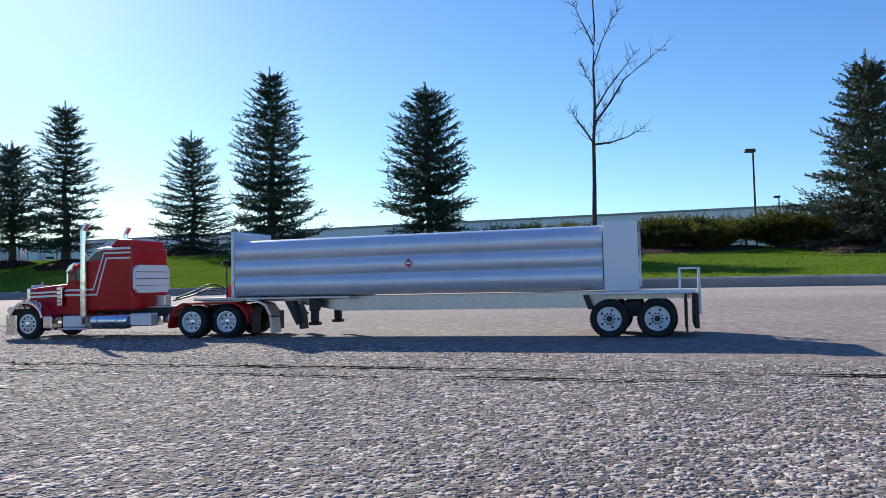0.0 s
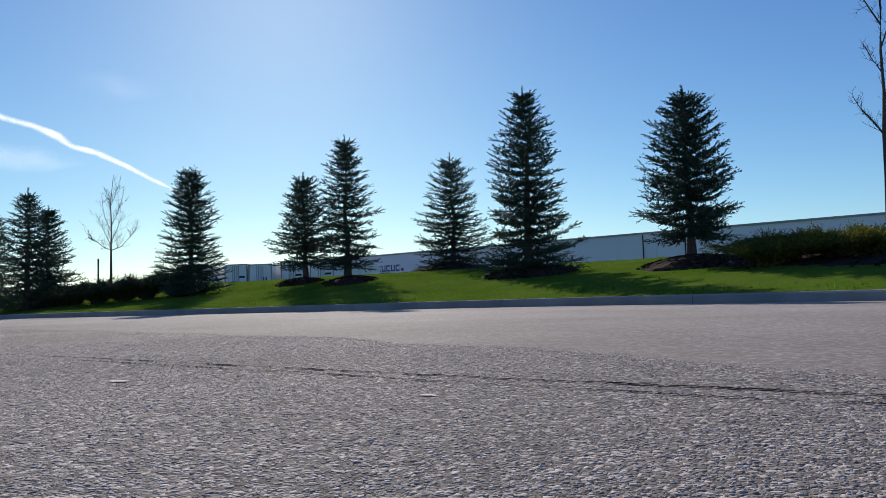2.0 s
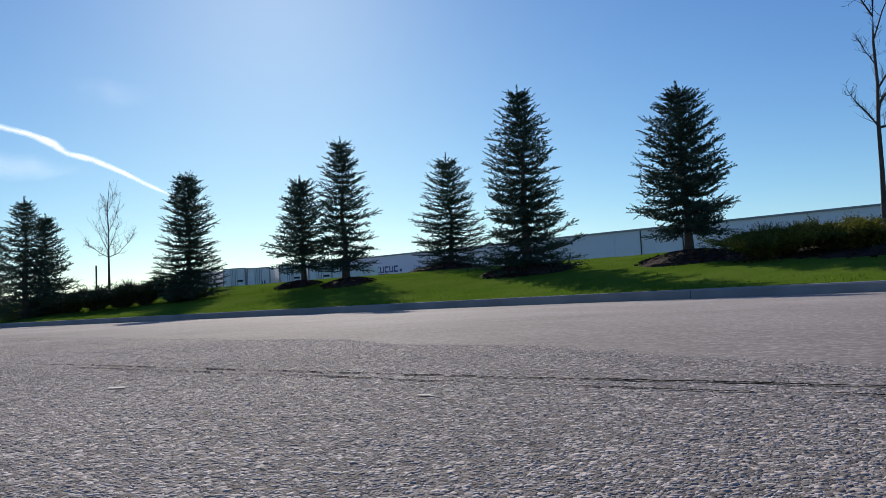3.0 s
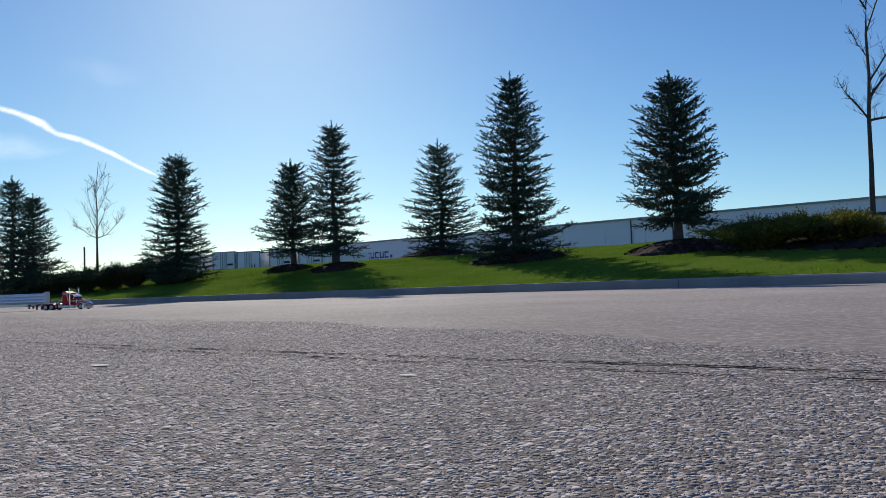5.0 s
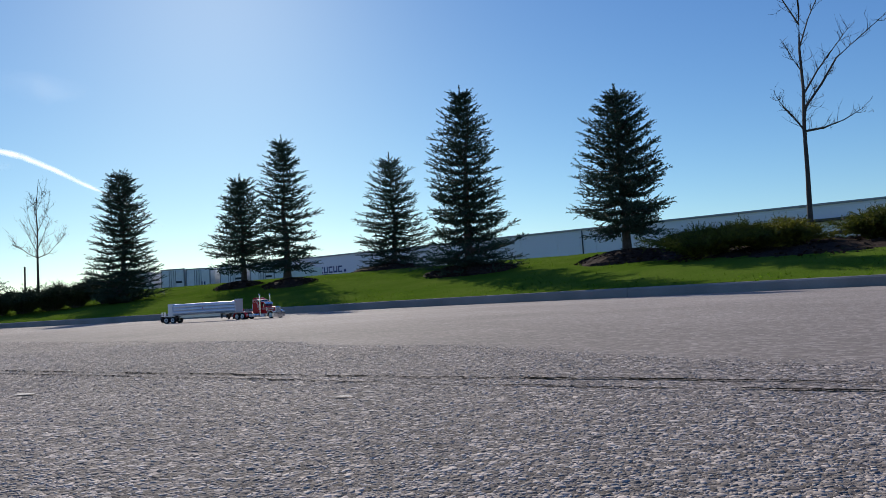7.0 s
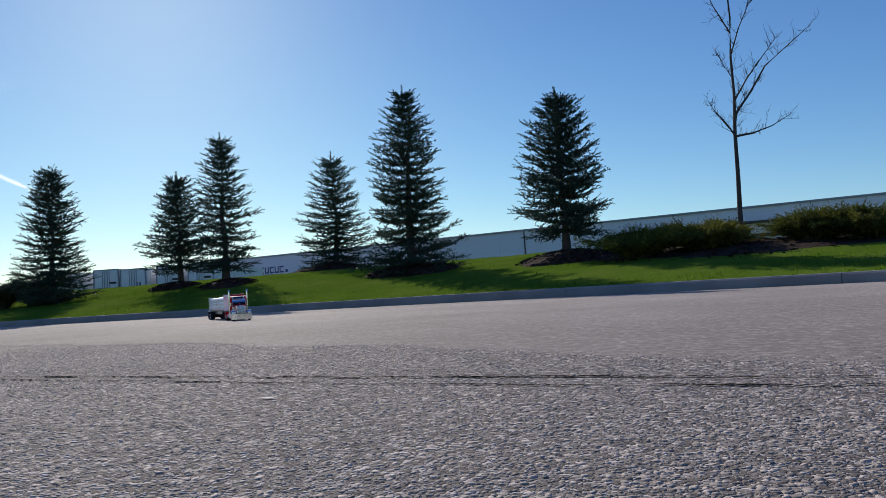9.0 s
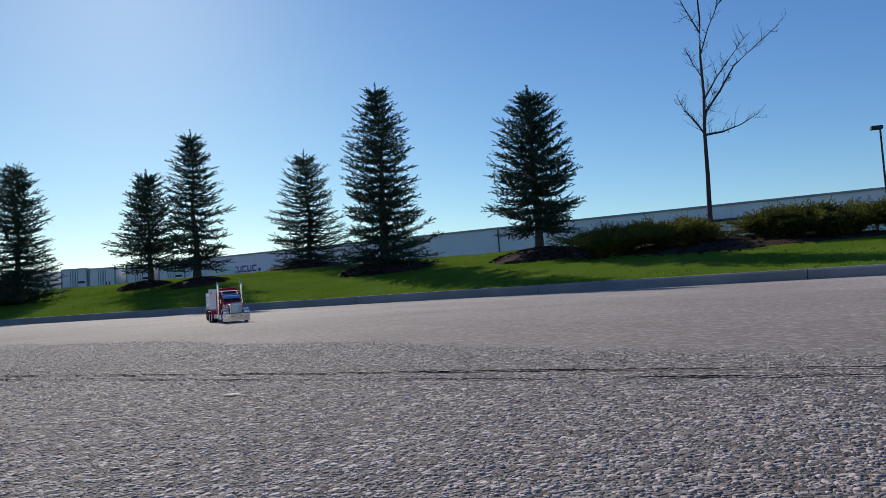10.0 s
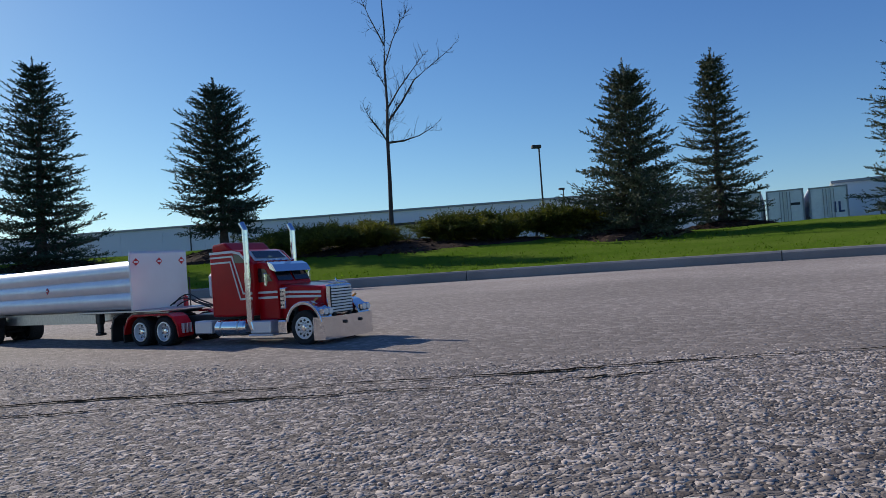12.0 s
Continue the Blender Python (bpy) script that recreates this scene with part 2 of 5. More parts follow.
def build_vapour():
    """Thin ice cloud: sunlit white that thins out in streaks."""
    n, l = VAPOUR.node_tree.nodes, VAPOUR.node_tree.links
    n.remove(n["Principled BSDF"])
    lit, clear, mix = n.new("ShaderNodeBsdfTranslucent"), n.new("ShaderNodeBsdfTransparent"), n.new("ShaderNodeMixShader")
    lit.inputs[0].default_value = (0.95, 0.95, 0.95, 1)
    uv = n.new("ShaderNodeUVMap")
    split = n.new("ShaderNodeSeparateXYZ")
    l.new(uv.outputs[0], split.inputs[0])
    tex = n.new("ShaderNodeTexNoise")
    tex.inputs["Scale"].default_value, tex.inputs["Detail"].default_value = 0.012, 6.0
    l.new(n.new("ShaderNodeTexCoord").outputs["Object"], tex.inputs["Vector"])
    # v runs across the streak from 0 to 1: dense in the middle
    par = n.new("ShaderNodeMath")
    par.operation = 'PINGPONG'
    par.inputs[1].default_value = 0.5
    l.new(split.outputs[1], par.inputs[0])
    thick = n.new("ShaderNodeMath")
    thick.operation = 'MULTIPLY'
    l.new(par.outputs[0], thick.inputs[0])
    l.new(tex.outputs[0], thick.inputs[1])
    span = n.new("ShaderNodeMapRange")
    span.inputs[1].default_value, span.inputs[2].default_value = 0.03, 0.24
    l.new(thick.outputs[0], span.inputs[0])
    dens = n.new("ShaderNodeMath")
    dens.operation = 'MULTIPLY'
    l.new(span.outputs[0], dens.inputs[0])
    l.new(split.outputs[0], dens.inputs[1])
    l.new(dens.outputs[0], mix.inputs[0])
    l.new(clear.outputs[0], mix.inputs[1])
    l.new(lit.outputs[0], mix.inputs[2])
    l.new(mix.outputs[0], n["Material Output"].inputs[0])


build_vapour()


# ---- mesh helpers ----
def finish(name, mesh, mat, parent=None, label="", smooth=False):
    mesh.materials.append(mat)
    if smooth:
        mesh.polygons.foreach_set("use_smooth", [True] * len(mesh.polygons))
    ob = new(name, mesh)
    if parent:
        ob.parent = parent
    if label:
        ob["label"] = label
    return ob


def part(name, bm, mat, parent=None, label="", smooth=False):
    bmesh.ops.recalc_face_normals(bm, faces=bm.faces)
    mesh = bpy.data.meshes.new(name)
    bm.to_mesh(mesh)
    bm.free()
    return finish(name, mesh, mat, parent, label, smooth)


def soup(name, verts, faces, mat, parent=None, label=""):
    """A mesh from arrays of corners and of triangles or quads."""
    mesh = bpy.data.meshes.new(name)
    k = faces.shape[1]
    mesh.vertices.add(len(verts))
    mesh.vertices.foreach_set("co", verts.astype(np.float32).ravel())
    mesh.loops.add(faces.size)
    mesh.loops.foreach_set("vertex_index", faces.astype(np.int32).ravel())
    mesh.polygons.add(len(faces))
    mesh.polygons.foreach_set("loop_start", np.arange(0, faces.size, k, dtype=np.int32))
    mesh.update(calc_edges=True)
    return finish(name, mesh, mat, parent, label)


def box(bm, x0, x1, y0, y1, z0, z1, bevel=0.0, seg=1):
    made = bmesh.ops.create_cube(bm, size=1.0, matrix=Matrix.Translation(((x0 + x1) / 2, (y0 + y1) / 2, (z0 + z1) / 2))
                                 @ Matrix.Diagonal((abs(x1 - x0), abs(y1 - y0), abs(z1 - z0), 1)))
    if bevel:
        edges = list({e for v in made["verts"] for e in v.link_edges})
        bmesh.ops.bevel(bm, geom=edges, offset=bevel, segments=seg, affect='EDGES', profile=0.5)
    return bm


def rod(bm, p, q, r0, r1=None, seg=12, caps=True):
    p, q = Vector(p), Vector(q)
    turn = (q - p).to_track_quat('Z', 'Y').to_matrix().to_4x4()
    bmesh.ops.create_cone(bm, cap_ends=caps, segments=seg, radius1=r0, radius2=r0 if r1 is None else r1, depth=(q - p).length,
                          matrix=Matrix.Translation((p + q) / 2) @ turn)
    return bm


def pipe(bm, points, r, seg=10):
    for p, q in zip(points, points[1:]):
        rod(bm, p, q, r, seg=seg)
    for p in points[1:-1]:
        bmesh.ops.create_uvsphere(bm, u_segments=seg, v_segments=6, radius=r, matrix=Matrix.Translation(p))
    return bm


def prism(bm, outline, x0, x1, bevel=0.0):
    """A (y, z) outline drawn out from x0 to x1."""
    lo = [bm.verts.new((x0, y, z)) for y, z in outline]
    hi = [bm.verts.new((x1, y, z)) for y, z in outline]
    faces = [bm.faces.new(lo), bm.faces.new(hi[::-1])]
    n = len(outline)
    for i in range(n):
        faces.append(bm.faces.new((lo[i], hi[i], hi[(i + 1) % n], lo[(i + 1) % n])))
    if bevel:
        bmesh.ops.recalc_face_normals(bm, faces=faces)
        bmesh.ops.bevel(bm, geom=list({e for f in faces for e in f.edges}), offset=bevel, segments=2, affect='EDGES', profile=0.5)
    return bm


def lathe(bm, outline, seg=28, caps=True):
    """A (radius, x) outline turned round the x axis."""
    rings = []
    for r, x in outline:
        rings.append([bm.verts.new((x, r * math.cos(2 * math.pi * i / seg), r * math.sin(2 * math.pi * i / seg))) for i in range(seg)])
    for a, b in zip(rings, rings[1:]):
        for i in range(seg):
            j = (i + 1) % seg
            bm.faces.new((a[i], a[j], b[j], b[i]))
    if caps and outline[0][0] > 0.0005:
        bm.faces.new(rings[0])
    if caps and outline[-1][0] > 0.0005:
        bm.faces.new(rings[-1][::-1])
    return bm


# ---- the lie of the land ----
KERB = [(-60, 20.5), (-40, 17.6), (-30, 15.9), (-20, 13.9), (-12, 12.1), (-8.5, 11.4), (-4.4, 10.6), (-1.7, 9.5), (1.2, 8.0), (3.0, 6.9), (4.6, 5.7),
        (6.6, 3.6), (8.6, 0.8), (11.0, -4.0), (14.0, -12.0), (20.0, -30.0)]


def smooth_line(points, step):
    out = []
    pts = [Vector(points[0]) * 2 - Vector(points[1])] + [Vector(p) for p in points] + [Vector(points[-1]) * 2 - Vector(points[-2])]
    for p, q, r, s in zip(pts, pts[1:], pts[2:], pts[3:]):
        n = max(2, int((r - q).length / step))
        for i in range(n):
            t = i / n
            out.append(0.5 * (2 * q + (r - p) * t + (2 * p - 5 * q + 4 * r - s) * t * t + (3 * q - p - 3 * r + s) * t ** 3))
    out.append(pts[-2])
    return np.array([tuple(v) for v in out])


LINE = smooth_line(KERB, 0.25)
TANGENT = np.gradient(LINE, axis=0)
TANGENT /= np.linalg.norm(TANGENT, axis=1)[:, None]
NORMAL = np.stack([-TANGENT[:, 1], TANGENT[:, 0]], 1)


def kerb_top(x):
    """Height of the kerb above the lane: lower round the bend."""
    return np.interp(x, [-6, 0, 3, 6], [0.120, 0.116, 0.106, 0.088])



def rise(s, x):
    """Height of the lawn s metres behind the kerb."""
    swell = np.interp(s, [0, 0.3, 1.2, 2.6, 4.2, 6.0, 8.0, 12, 25, 60, 3000], [0, 0.03, 0.13, 0.33, 0.58, 0.78, 0.86, 0.86, 0.5, 0.2, 0.1])
    return kerb_top(x) - 0.012 + swell * np.interp(x, [-30, -3, 1, 7, 12], [1.0, 1.0, 0.92, 0.54, 0.50])


def ground(x, y):
    d = LINE - (x, y)
    i = int((d ** 2).sum(1).argmin())
    s = float(-(d[i] * NORMAL[i]).sum())
    return float(rise(max(s, 0.2), x)) if s > 0.1 else 0.0


def build_ground():
    # the lot, one sheet to the horizon
    bm = bmesh.new()
    xs = [-3000, -300, -60, -20, -8, -4, -2, 0, 2, 4, 8, 20, 60, 300, 3000]
    grid = [[bm.verts.new((x, y, 0)) for x in xs] for y in xs]
    for j in range(len(xs) - 1):
        for i in range(len(xs) - 1):
            bm.faces.new((grid[j][i], grid[j][i + 1], grid[j + 1][i + 1], grid[j + 1][i]))
    tagged(part("ground", bm, ASPHALT), "worn grey asphalt lot with coarse exposed stone", "ground", kind="structure")
    # smoother lane before the kerb, wearing into the coarse lot
    offs = (6.4, 5.6, 4.9, 4.2, 3.5, 2.8, 2.0, 0.01)
    worn = (0.0, 0.10, 0.28, 0.52, 0.76, 0.92, 1.0, 1.0)
    verts = []
    for i in range(len(LINE)):
        for k, off in enumerate(offs):
            q = LINE[i] - NORMAL[i] * off
            wave = 0.0 if k == len(offs) - 1 else 0.30 * noise.noise((q[0] * 1.3, q[1] * 1.3, 0))
            verts.append((*(q - NORMAL[i] * wave), -0.003 if k == 0 else 0.003))
    n = len(offs)
    quads = [(r * n + k, (r + 1) * n + k, (r + 1) * n + k + 1, r * n + k + 1) for r in range(len(LINE) - 1) for k in range(n - 1)]
    lane = soup("road", np.array(verts), np.array(quads)[:, ::-1], SMOOTH)
    wear = lane.data.attributes.new("wear", 'FLOAT', 'POINT')
    wear.data.foreach_set("value", np.tile(np.array(worn, dtype=np.float32), len(LINE)))
    tagged(lane, "smoother pale asphalt lane along the kerb", "road", kind="structure")
    # lawn
    depth = [0.15, 0.22, 0.35, 0.6, 0.9, 1.3, 1.8, 2.4, 3.0, 3.6, 4.2, 5.0, 6.0, 7.0, 8.0, 10, 13, 18, 25, 40, 80, 200, 600]
    rows = []
    verts = []
    for i in range(0, len(LINE), 2):
        for s in depth:
            x, y = LINE[i] + NORMAL[i] * s
            bump = noise.noise((x * 0.5, y * 0.5, 0)) * 0.05 * min(1, max(0, s - 0.3)) + noise.noise((x * 3, y * 3, 5)) * 0.012 * (s > 0.3)
            verts.append((x, y, float(rise(s, x)) + bump))
    n = len(depth)
    quads = [(r * n + k, (r + 1) * n + k, (r + 1) * n + k + 1, r * n + k + 1) for r in range(len(verts) // n - 1) for k in range(n - 1)]
    lawn = soup("lawn", np.array(verts), np.array(quads)[:, ::-1], TURF)
    lawn.data.polygons.foreach_set("use_smooth", [True] * len(lawn.data.polygons))
    tagged(lawn, "mown green lawn on a low bank behind the kerb", "lawn", kind="structure")


def build_kerb():
    kerb = tagged(new("kerb"), "grey concrete kerb with joints along the lawn", "kerb", kind="structure")
    run = np.r_[0, np.cumsum(np.linalg.norm(np.diff(LINE, axis=0), axis=1))]
    at = lambda d: (np.interp(d, run, LINE[:, 0]), np.interp(d, run, LINE[:, 1]))
    side = lambda d: (np.interp(d, run, NORMAL[:, 0]), np.interp(d, run, NORMAL[:, 1]))
    section = [(0.0, None), (0.012, -0.02), (0.03, -0.002), (0.05, 0.0), (0.14, 0.0), (0.155, -0.01), (0.16, None)]  # depth, drop from the top
    d = 0.0
    while d < run[-1] - 3:
        length = 3.05
        bm = bmesh.new()
        rings = []
        for k in range(5):
            q = d + 0.004 + (length - 0.008) * k / 4
            (x, y), (u, v) = at(q), side(q)
            rings.append([bm.verts.new((x + u * a, y + v * a, -0.05 if z is None else float(kerb_top(x)) + z)) for a, z in section])
        for p, q in zip(rings, rings[1:]):
            for k in range(len(section) - 1):
                bm.faces.new((p[k], q[k], q[k + 1], p[k + 1]))
        bm.faces.new(rings[0])
        bm.faces.new(rings[-1][::-1])
        part("kerb_stone", bm, CONCRETE, kerb)
        d += length


CRACKS = [[(-4.5, 2.45), (-2.65, 1.86), (-2.0, 1.68), (-1.0, 1.38), (-0.45, 1.22), (0.0, 1.10), (0.3, 1.02), (0.7, 0.90), (1.24, 0.77), (2.2, 0.45)],
          [(-1.55, 0.80), (-1.70, 1.05), (-1.76, 1.30), (-1.80, 1.62)],
          [(-1.9, 1.58), (-0.8, 1.25), (-0.55, 1.165), (-0.15, 1.04), (0.05, 0.985), (0.35, 0.91), (0.9, 0.76)]]


def build_cracks():
    rng = random.Random(5)
    # each open crack is a flat dark ribbon; its depth is only colour
    for k, points in enumerate(CRACKS):
        line = smooth_line(points, 0.007)
        bm = bmesh.new()
        left, right = [], []
        for i, (x, y) in enumerate(line):
            w = (0.0068 if k == 0 else 0.005) * max(0.0, 0.50 + 0.9 * noise.noise((x * 7, y * 7, k)) + rng.uniform(-0.25, 0.3)) + 0.0007
            y += noise.noise((x * 45, 3.1, k)) * 0.011 + noise.noise((x * 14, 3.1, k)) * 0.012 + noise.noise((x * 5, 1.1, k)) * 0.012 + rng.uniform(-0.0032, 0.0032)
            left.append(bm.verts.new((x, y - w, 0.0022)))
            right.append(bm.verts.new((x, y + w, 0.0022)))
        for i in range(len(line) - 1):
            bm.faces.new((left[i], left[i + 1], right[i + 1], right[i]))
        tagged(part("crack", bm, CRACK), "dark crack running across the worn asphalt", "crack", kind="structure")


def build_chips():
    """Stone chips that stand proud of the binder, thinner with distance."""
    rng = np.random.default_rng(3)
    n = 112000
    r = 0.25 + 3.9 * rng.random(n) ** 1.15
    yaw = np.radians(rng.uniform(-60, 72, n))
    x, y = 0.2 - np.sin(yaw) * r, -0.2 + np.cos(yaw) * r
    main = smooth_line(CRACKS[0], 0.03)
    keep = np.abs(y - np.interp(x, main[:, 0], main[:, 1])) > 0.014
    for fx, fy in ((-1.20, 1.05), (-0.378, 0.925)):
        keep &= np.hypot((x - fx) / 0.036, (y - fy) / 0.018) > 1
    x, y, r = x[keep], y[keep], r[keep]
    n = len(x)
    size = rng.gamma(4.0, 0.00068, n).clip(0.0011, 0.0058) * (0.88 + 0.14 * r)
    high = 0.0004 + size * rng.uniform(0.0, 0.085, n)
    k = 5
    ang = np.linspace(0, 2 * np.pi, k, endpoint=False)[None] + rng.uniform(0, 6, n)[:, None] + rng.normal(0, 0.22, (n, k))
    stretch = rng.uniform(0.5, 1.0, n)[:, None]
    turn = rng.uniform(0, 6.28, n)[:, None]
    rad = size[:, None] * rng.uniform(0.7, 1.2, (n, k))
    a, b = rad * np.cos(ang), rad * np.sin(ang) * stretch
    px, py = a * np.cos(turn) - b * np.sin(turn), a * np.sin(turn) + b * np.cos(turn)
    tilt = rng.normal(0, 0.07, (n, 2))
    low = np.stack([x[:, None] + px * 1.1, y[:, None] + py * 1.1, np.full((n, k), -0.001)], -1)
    up = np.stack([x[:, None] + px * 0.82, y[:, None] + py * 0.82, high[:, None] + px * tilt[:, :1] + py * tilt[:, 1:]], -1)
    verts = np.concatenate([low, up], 1).reshape(-1, 3)
    base = (np.arange(n) * 2 * k)[:, None, None]
    i = np.arange(k)
    j = (i + 1) % k
    sides = np.stack([i, j, k + j, k + i], -1)[None] + base
    tri = np.array([[k, k + 1, k + 2], [k, k + 2, k + 3], [k, k + 3, k + 4]])[None] + base
    quads = np.concatenate([sides[..., [0, 1, 2]], sides[..., [0, 2, 3]], tri], 1)
    faces = quads.reshape(-1, 3)
    tagged(soup("asphalt_stones", verts, faces, CHIP), "small pale stones standing out of the asphalt", "gravel", kind="stuff")
    # a few flat pale patches
    for px, py, pl in ((-1.20, 1.05, 0.032), (-0.378, 0.925, 0.018)):
        bm = bmesh.new()
        pts = [bm.verts.new((px + pl * math.cos(t) * (0.8 + 0.3 * noise.noise((t, px, 0))), py + pl * 0.42 * math.sin(t), 0.0032)) for t in np.linspace(0, 6.1, 14)]
        bm.faces.new(pts)
        tagged(part("pale_fleck", bm, PALE), "flat pale fleck pressed into the asphalt", "fleck", kind="structure")


def build_grass():
    rng = np.random.default_rng(8)
    n = 95000
    i = rng.integers(0, len(LINE), n)
    ok = (LINE[i, 0] > -24) & (LINE[i, 0] < 8.5)
    i = i[ok]
    n = len(i)
    s = 0.17 + 8.0 * rng.random(n) ** 1.6
    jitter = rng.uniform(-0.15, 0.15, (n, 2))
    p = LINE[i] + NORMAL[i] * s[:, None] + jitter * (s[:, None] > 0.4)
    z = rise(s, p[:, 0]) - 0.01
    tall = rng.uniform(0.014, 0.034, n)
    turn = rng.uniform(0, 6.28, n)
    w = rng.uniform(0.004, 0.009, n) * (1 + 0.10 * s)
    lean = rng.normal(0, 0.02, (n, 2))
    dx, dy = np.cos(turn) * w, np.sin(turn) * w
    a = np.stack([p[:, 0] - dx, p[:, 1] - dy, z], -1)
    b = np.stack([p[:, 0] + dx, p[:, 1] + dy, z], -1)
    c = np.stack([p[:, 0] + lean[:, 0], p[:, 1] + lean[:, 1], z + tall], -1)
    tagged(soup("grass", np.stack([a, b, c], 1).reshape(-1, 3), np.arange(3 * n).reshape(-1, 3), BLADE), "short green grass blades on the bank", "grass", kind="stuff")


# ---- plants ----
def needle_cloud(bases, dirs, lengths, rng, per, needle, width, flat=0.0):
    """Twigs set with needles: thin triangles splayed round each twig."""
    n = len(bases)
    t = np.tile(np.linspace(0.05, 1.0, per), (n, 1)) + rng.uniform(-0.04, 0.04, (n, per))
    at = bases[:, None] + dirs[:, None] * (t * lengths[:, None])[..., None]
    side = np.cross(dirs[:, None] + 1e-6, rng.normal(0, 1, (n, per, 3)))
    side /= np.linalg.norm(side, axis=-1, keepdims=True) + 1e-9
    side[..., 2] *= 1 - flat
    out = side * 0.8 + dirs[:, None] * 0.75
    tip = at + out * (needle * rng.uniform(0.65, 1.25, (n, per)))[..., None]
    across = np.cross(out, rng.normal(0, 1, (n, per, 3)))
    across /= np.linalg.norm(across, axis=-1, keepdims=True) + 1e-9
    w = width * rng.uniform(0.7, 1.3, (n, per))[..., None]
    verts = np.stack([at - across * w, at + across * w, tip], 2).reshape(-1, 3)
    return verts, np.arange(len(verts)).reshape(-1, 3)


def taper(bm, points, radii, seg=6):
    """A tapered limb along points."""
    rings = []
    for i, p in enumerate(points):
        p = Vector(p)
        d = (Vector(points[min(i + 1, len(points) - 1)]) - Vector(points[max(i - 1, 0)])).normalized()
        u = d.orthogonal().normalized()
        v = d.cross(u)
        rings.append([bm.verts.new(p + (u * math.cos(2 * math.pi * k / seg) + v * math.sin(2 * math.pi * k / seg)) * radii[i]) for k in range(seg)])
    for a, b in zip(rings, rings[1:]):
        best = min(range(seg), key=lambda s: (a[0].co - b[s].co).length)
        for k in range(seg):
            bm.faces.new((a[k], a[(k + 1) % seg], b[(k + 1 + best) % seg], b[(k + best) % seg]))
    bm.faces.new(rings[0][::-1])
    bm.faces.new(rings[-1])


def build_spruce(x, y, height, radius, clear, seed, label, mat=None, full=1.0, waist=0.85, lean=(0, 0), group="spruces on the bank", sink=0.03, belly=0.10):
    """Trunk, whorls of limbs and needle-set twigs; clear: the height of bare trunk; waist: how fast the crown narrows."""
    rng = np.random.default_rng(seed)
    tree = tagged(new("spruce_tree"), label, "tree", group)
    tree.location = (x, y, ground(x, y) - sink)
    tree.rotation_euler = (lean[0], lean[1], 0)
    bm = bmesh.new()
    bend = [(rng.normal(0, 0.012) * k, rng.normal(0, 0.012) * k, height * k / 6) for k in range(7)]
    foot = 0.030 * height ** 0.9
    taper(bm, bend, [foot * 1.25] + [foot * (1 - k / 6.4) for k in range(1, 7)], 9)
    part("trunk", bm, BARK, tree, smooth=True)
    limbs, bases, dirs, lens = bmesh.new(), [], [], []
    z = clear
    lobes = rng.uniform(0, 6.28, 4)
    while z < height * 0.985:
        f = (z - clear) / (height - clear)
        reach = radius * ((1 - f) ** waist) * (0.55 + 0.45 * min(1, f / belly + 0.25)) + 0.05
        count = max(5, int((12 - 5 * f) * full))
        tier = rng.uniform(0.74, 1.14)
        for k in range(count):
            a = 2 * math.pi * k / count + rng.uniform(-0.35, 0.35)
            side = 1 + 0.14 * math.sin(a * 2 + lobes[0] + z * 1.4) + 0.10 * math.sin(a * 3 + lobes[1] - z * 2.3)
            long = reach * rng.uniform(0.74, 1.10) * side * tier
            lift = -0.32 + 0.72 * f + rng.normal(0, 0.11)
            c, s = math.cos(a), math.sin(a)
            pts = []
            for q in np.linspace(0, 1, 5):
                up = lift * q * long + 0.16 * long * q * q * (1.1 - f) - 0.05 * long * math.sin(q * 3.1)
                pts.append((c * long * q, s * long * q, z + up))
            taper(limbs, pts, [0.010 * height ** 0.5 * (1 - 0.8 * q) * (0.5 + long / radius) for q in np.linspace(0, 1, 5)], 3)
            pts = np.array(pts)
            twigs = max(4, int(long * 11.5 * full))
            start = 0.25 if f < 0.10 else 0.05
            for q in np.linspace(start, 1.0, twigs):
                i = min(3, int(q * 4))
                p = pts[i] + (pts[i + 1] - pts[i]) * (q * 4 - i)
                along = pts[i + 1] - pts[i]
                along = along / (np.linalg.norm(along) + 1e-9)
                across = np.array([-s, c, 0.0])
                for turn in (-1, 1):
                    d = along * rng.uniform(0.6, 1.0) + across * turn * rng.uniform(0.25, 0.9) + np.array([0, 0, rng.normal(0.16, 0.22)])
                    bases.append(p)
                    dirs.append(d / np.linalg.norm(d))
                    lens.append(rng.uniform(0.15, 0.31) * (1.15 - 0.35 * q) * (0.6 + 0.4 * long / radius + 0.1))
                if rng.random() < 0.6:
                    bases.append(p)
                    d = np.array([rng.normal(0, 0.5), rng.normal(0, 0.5), rng.uniform(-0.8, 0.6)])
                    dirs.append(d / np.linalg.norm(d))
                    lens.append(rng.uniform(0.06, 0.13))
            bases.append(pts[-1])
            dirs.append((pts[-1] - pts[-2]) / np.linalg.norm(pts[-1] - pts[-2]))
            lens.append(0.17 + 0.07 * rng.random())
        z += (0.145 + 0.05 * rng.random()) * (1.05 - 0.35 * f) * height / 3.6
    for k in range(2 + seed % 2):  # leader
        tilt = rng.normal(0, 0.10, 2)
        for q in np.linspace(0.93, 1.0, 3):
            bases.append(np.array([0.0, 0, height * q]))
            dirs.append(np.array([tilt[0], tilt[1], 1.0]))
            lens.append(0.20)
    part("branchwork", limbs, BARK, tree)["kind"] = "stuff"
    v, f = needle_cloud(np.array(bases), np.array(dirs), np.array(lens), rng, 19, 0.031, 0.0102)
    crown = soup("crown", v, f, mat or NEEDLE, tree)
    crown["kind"] = "stuff"
    return tree


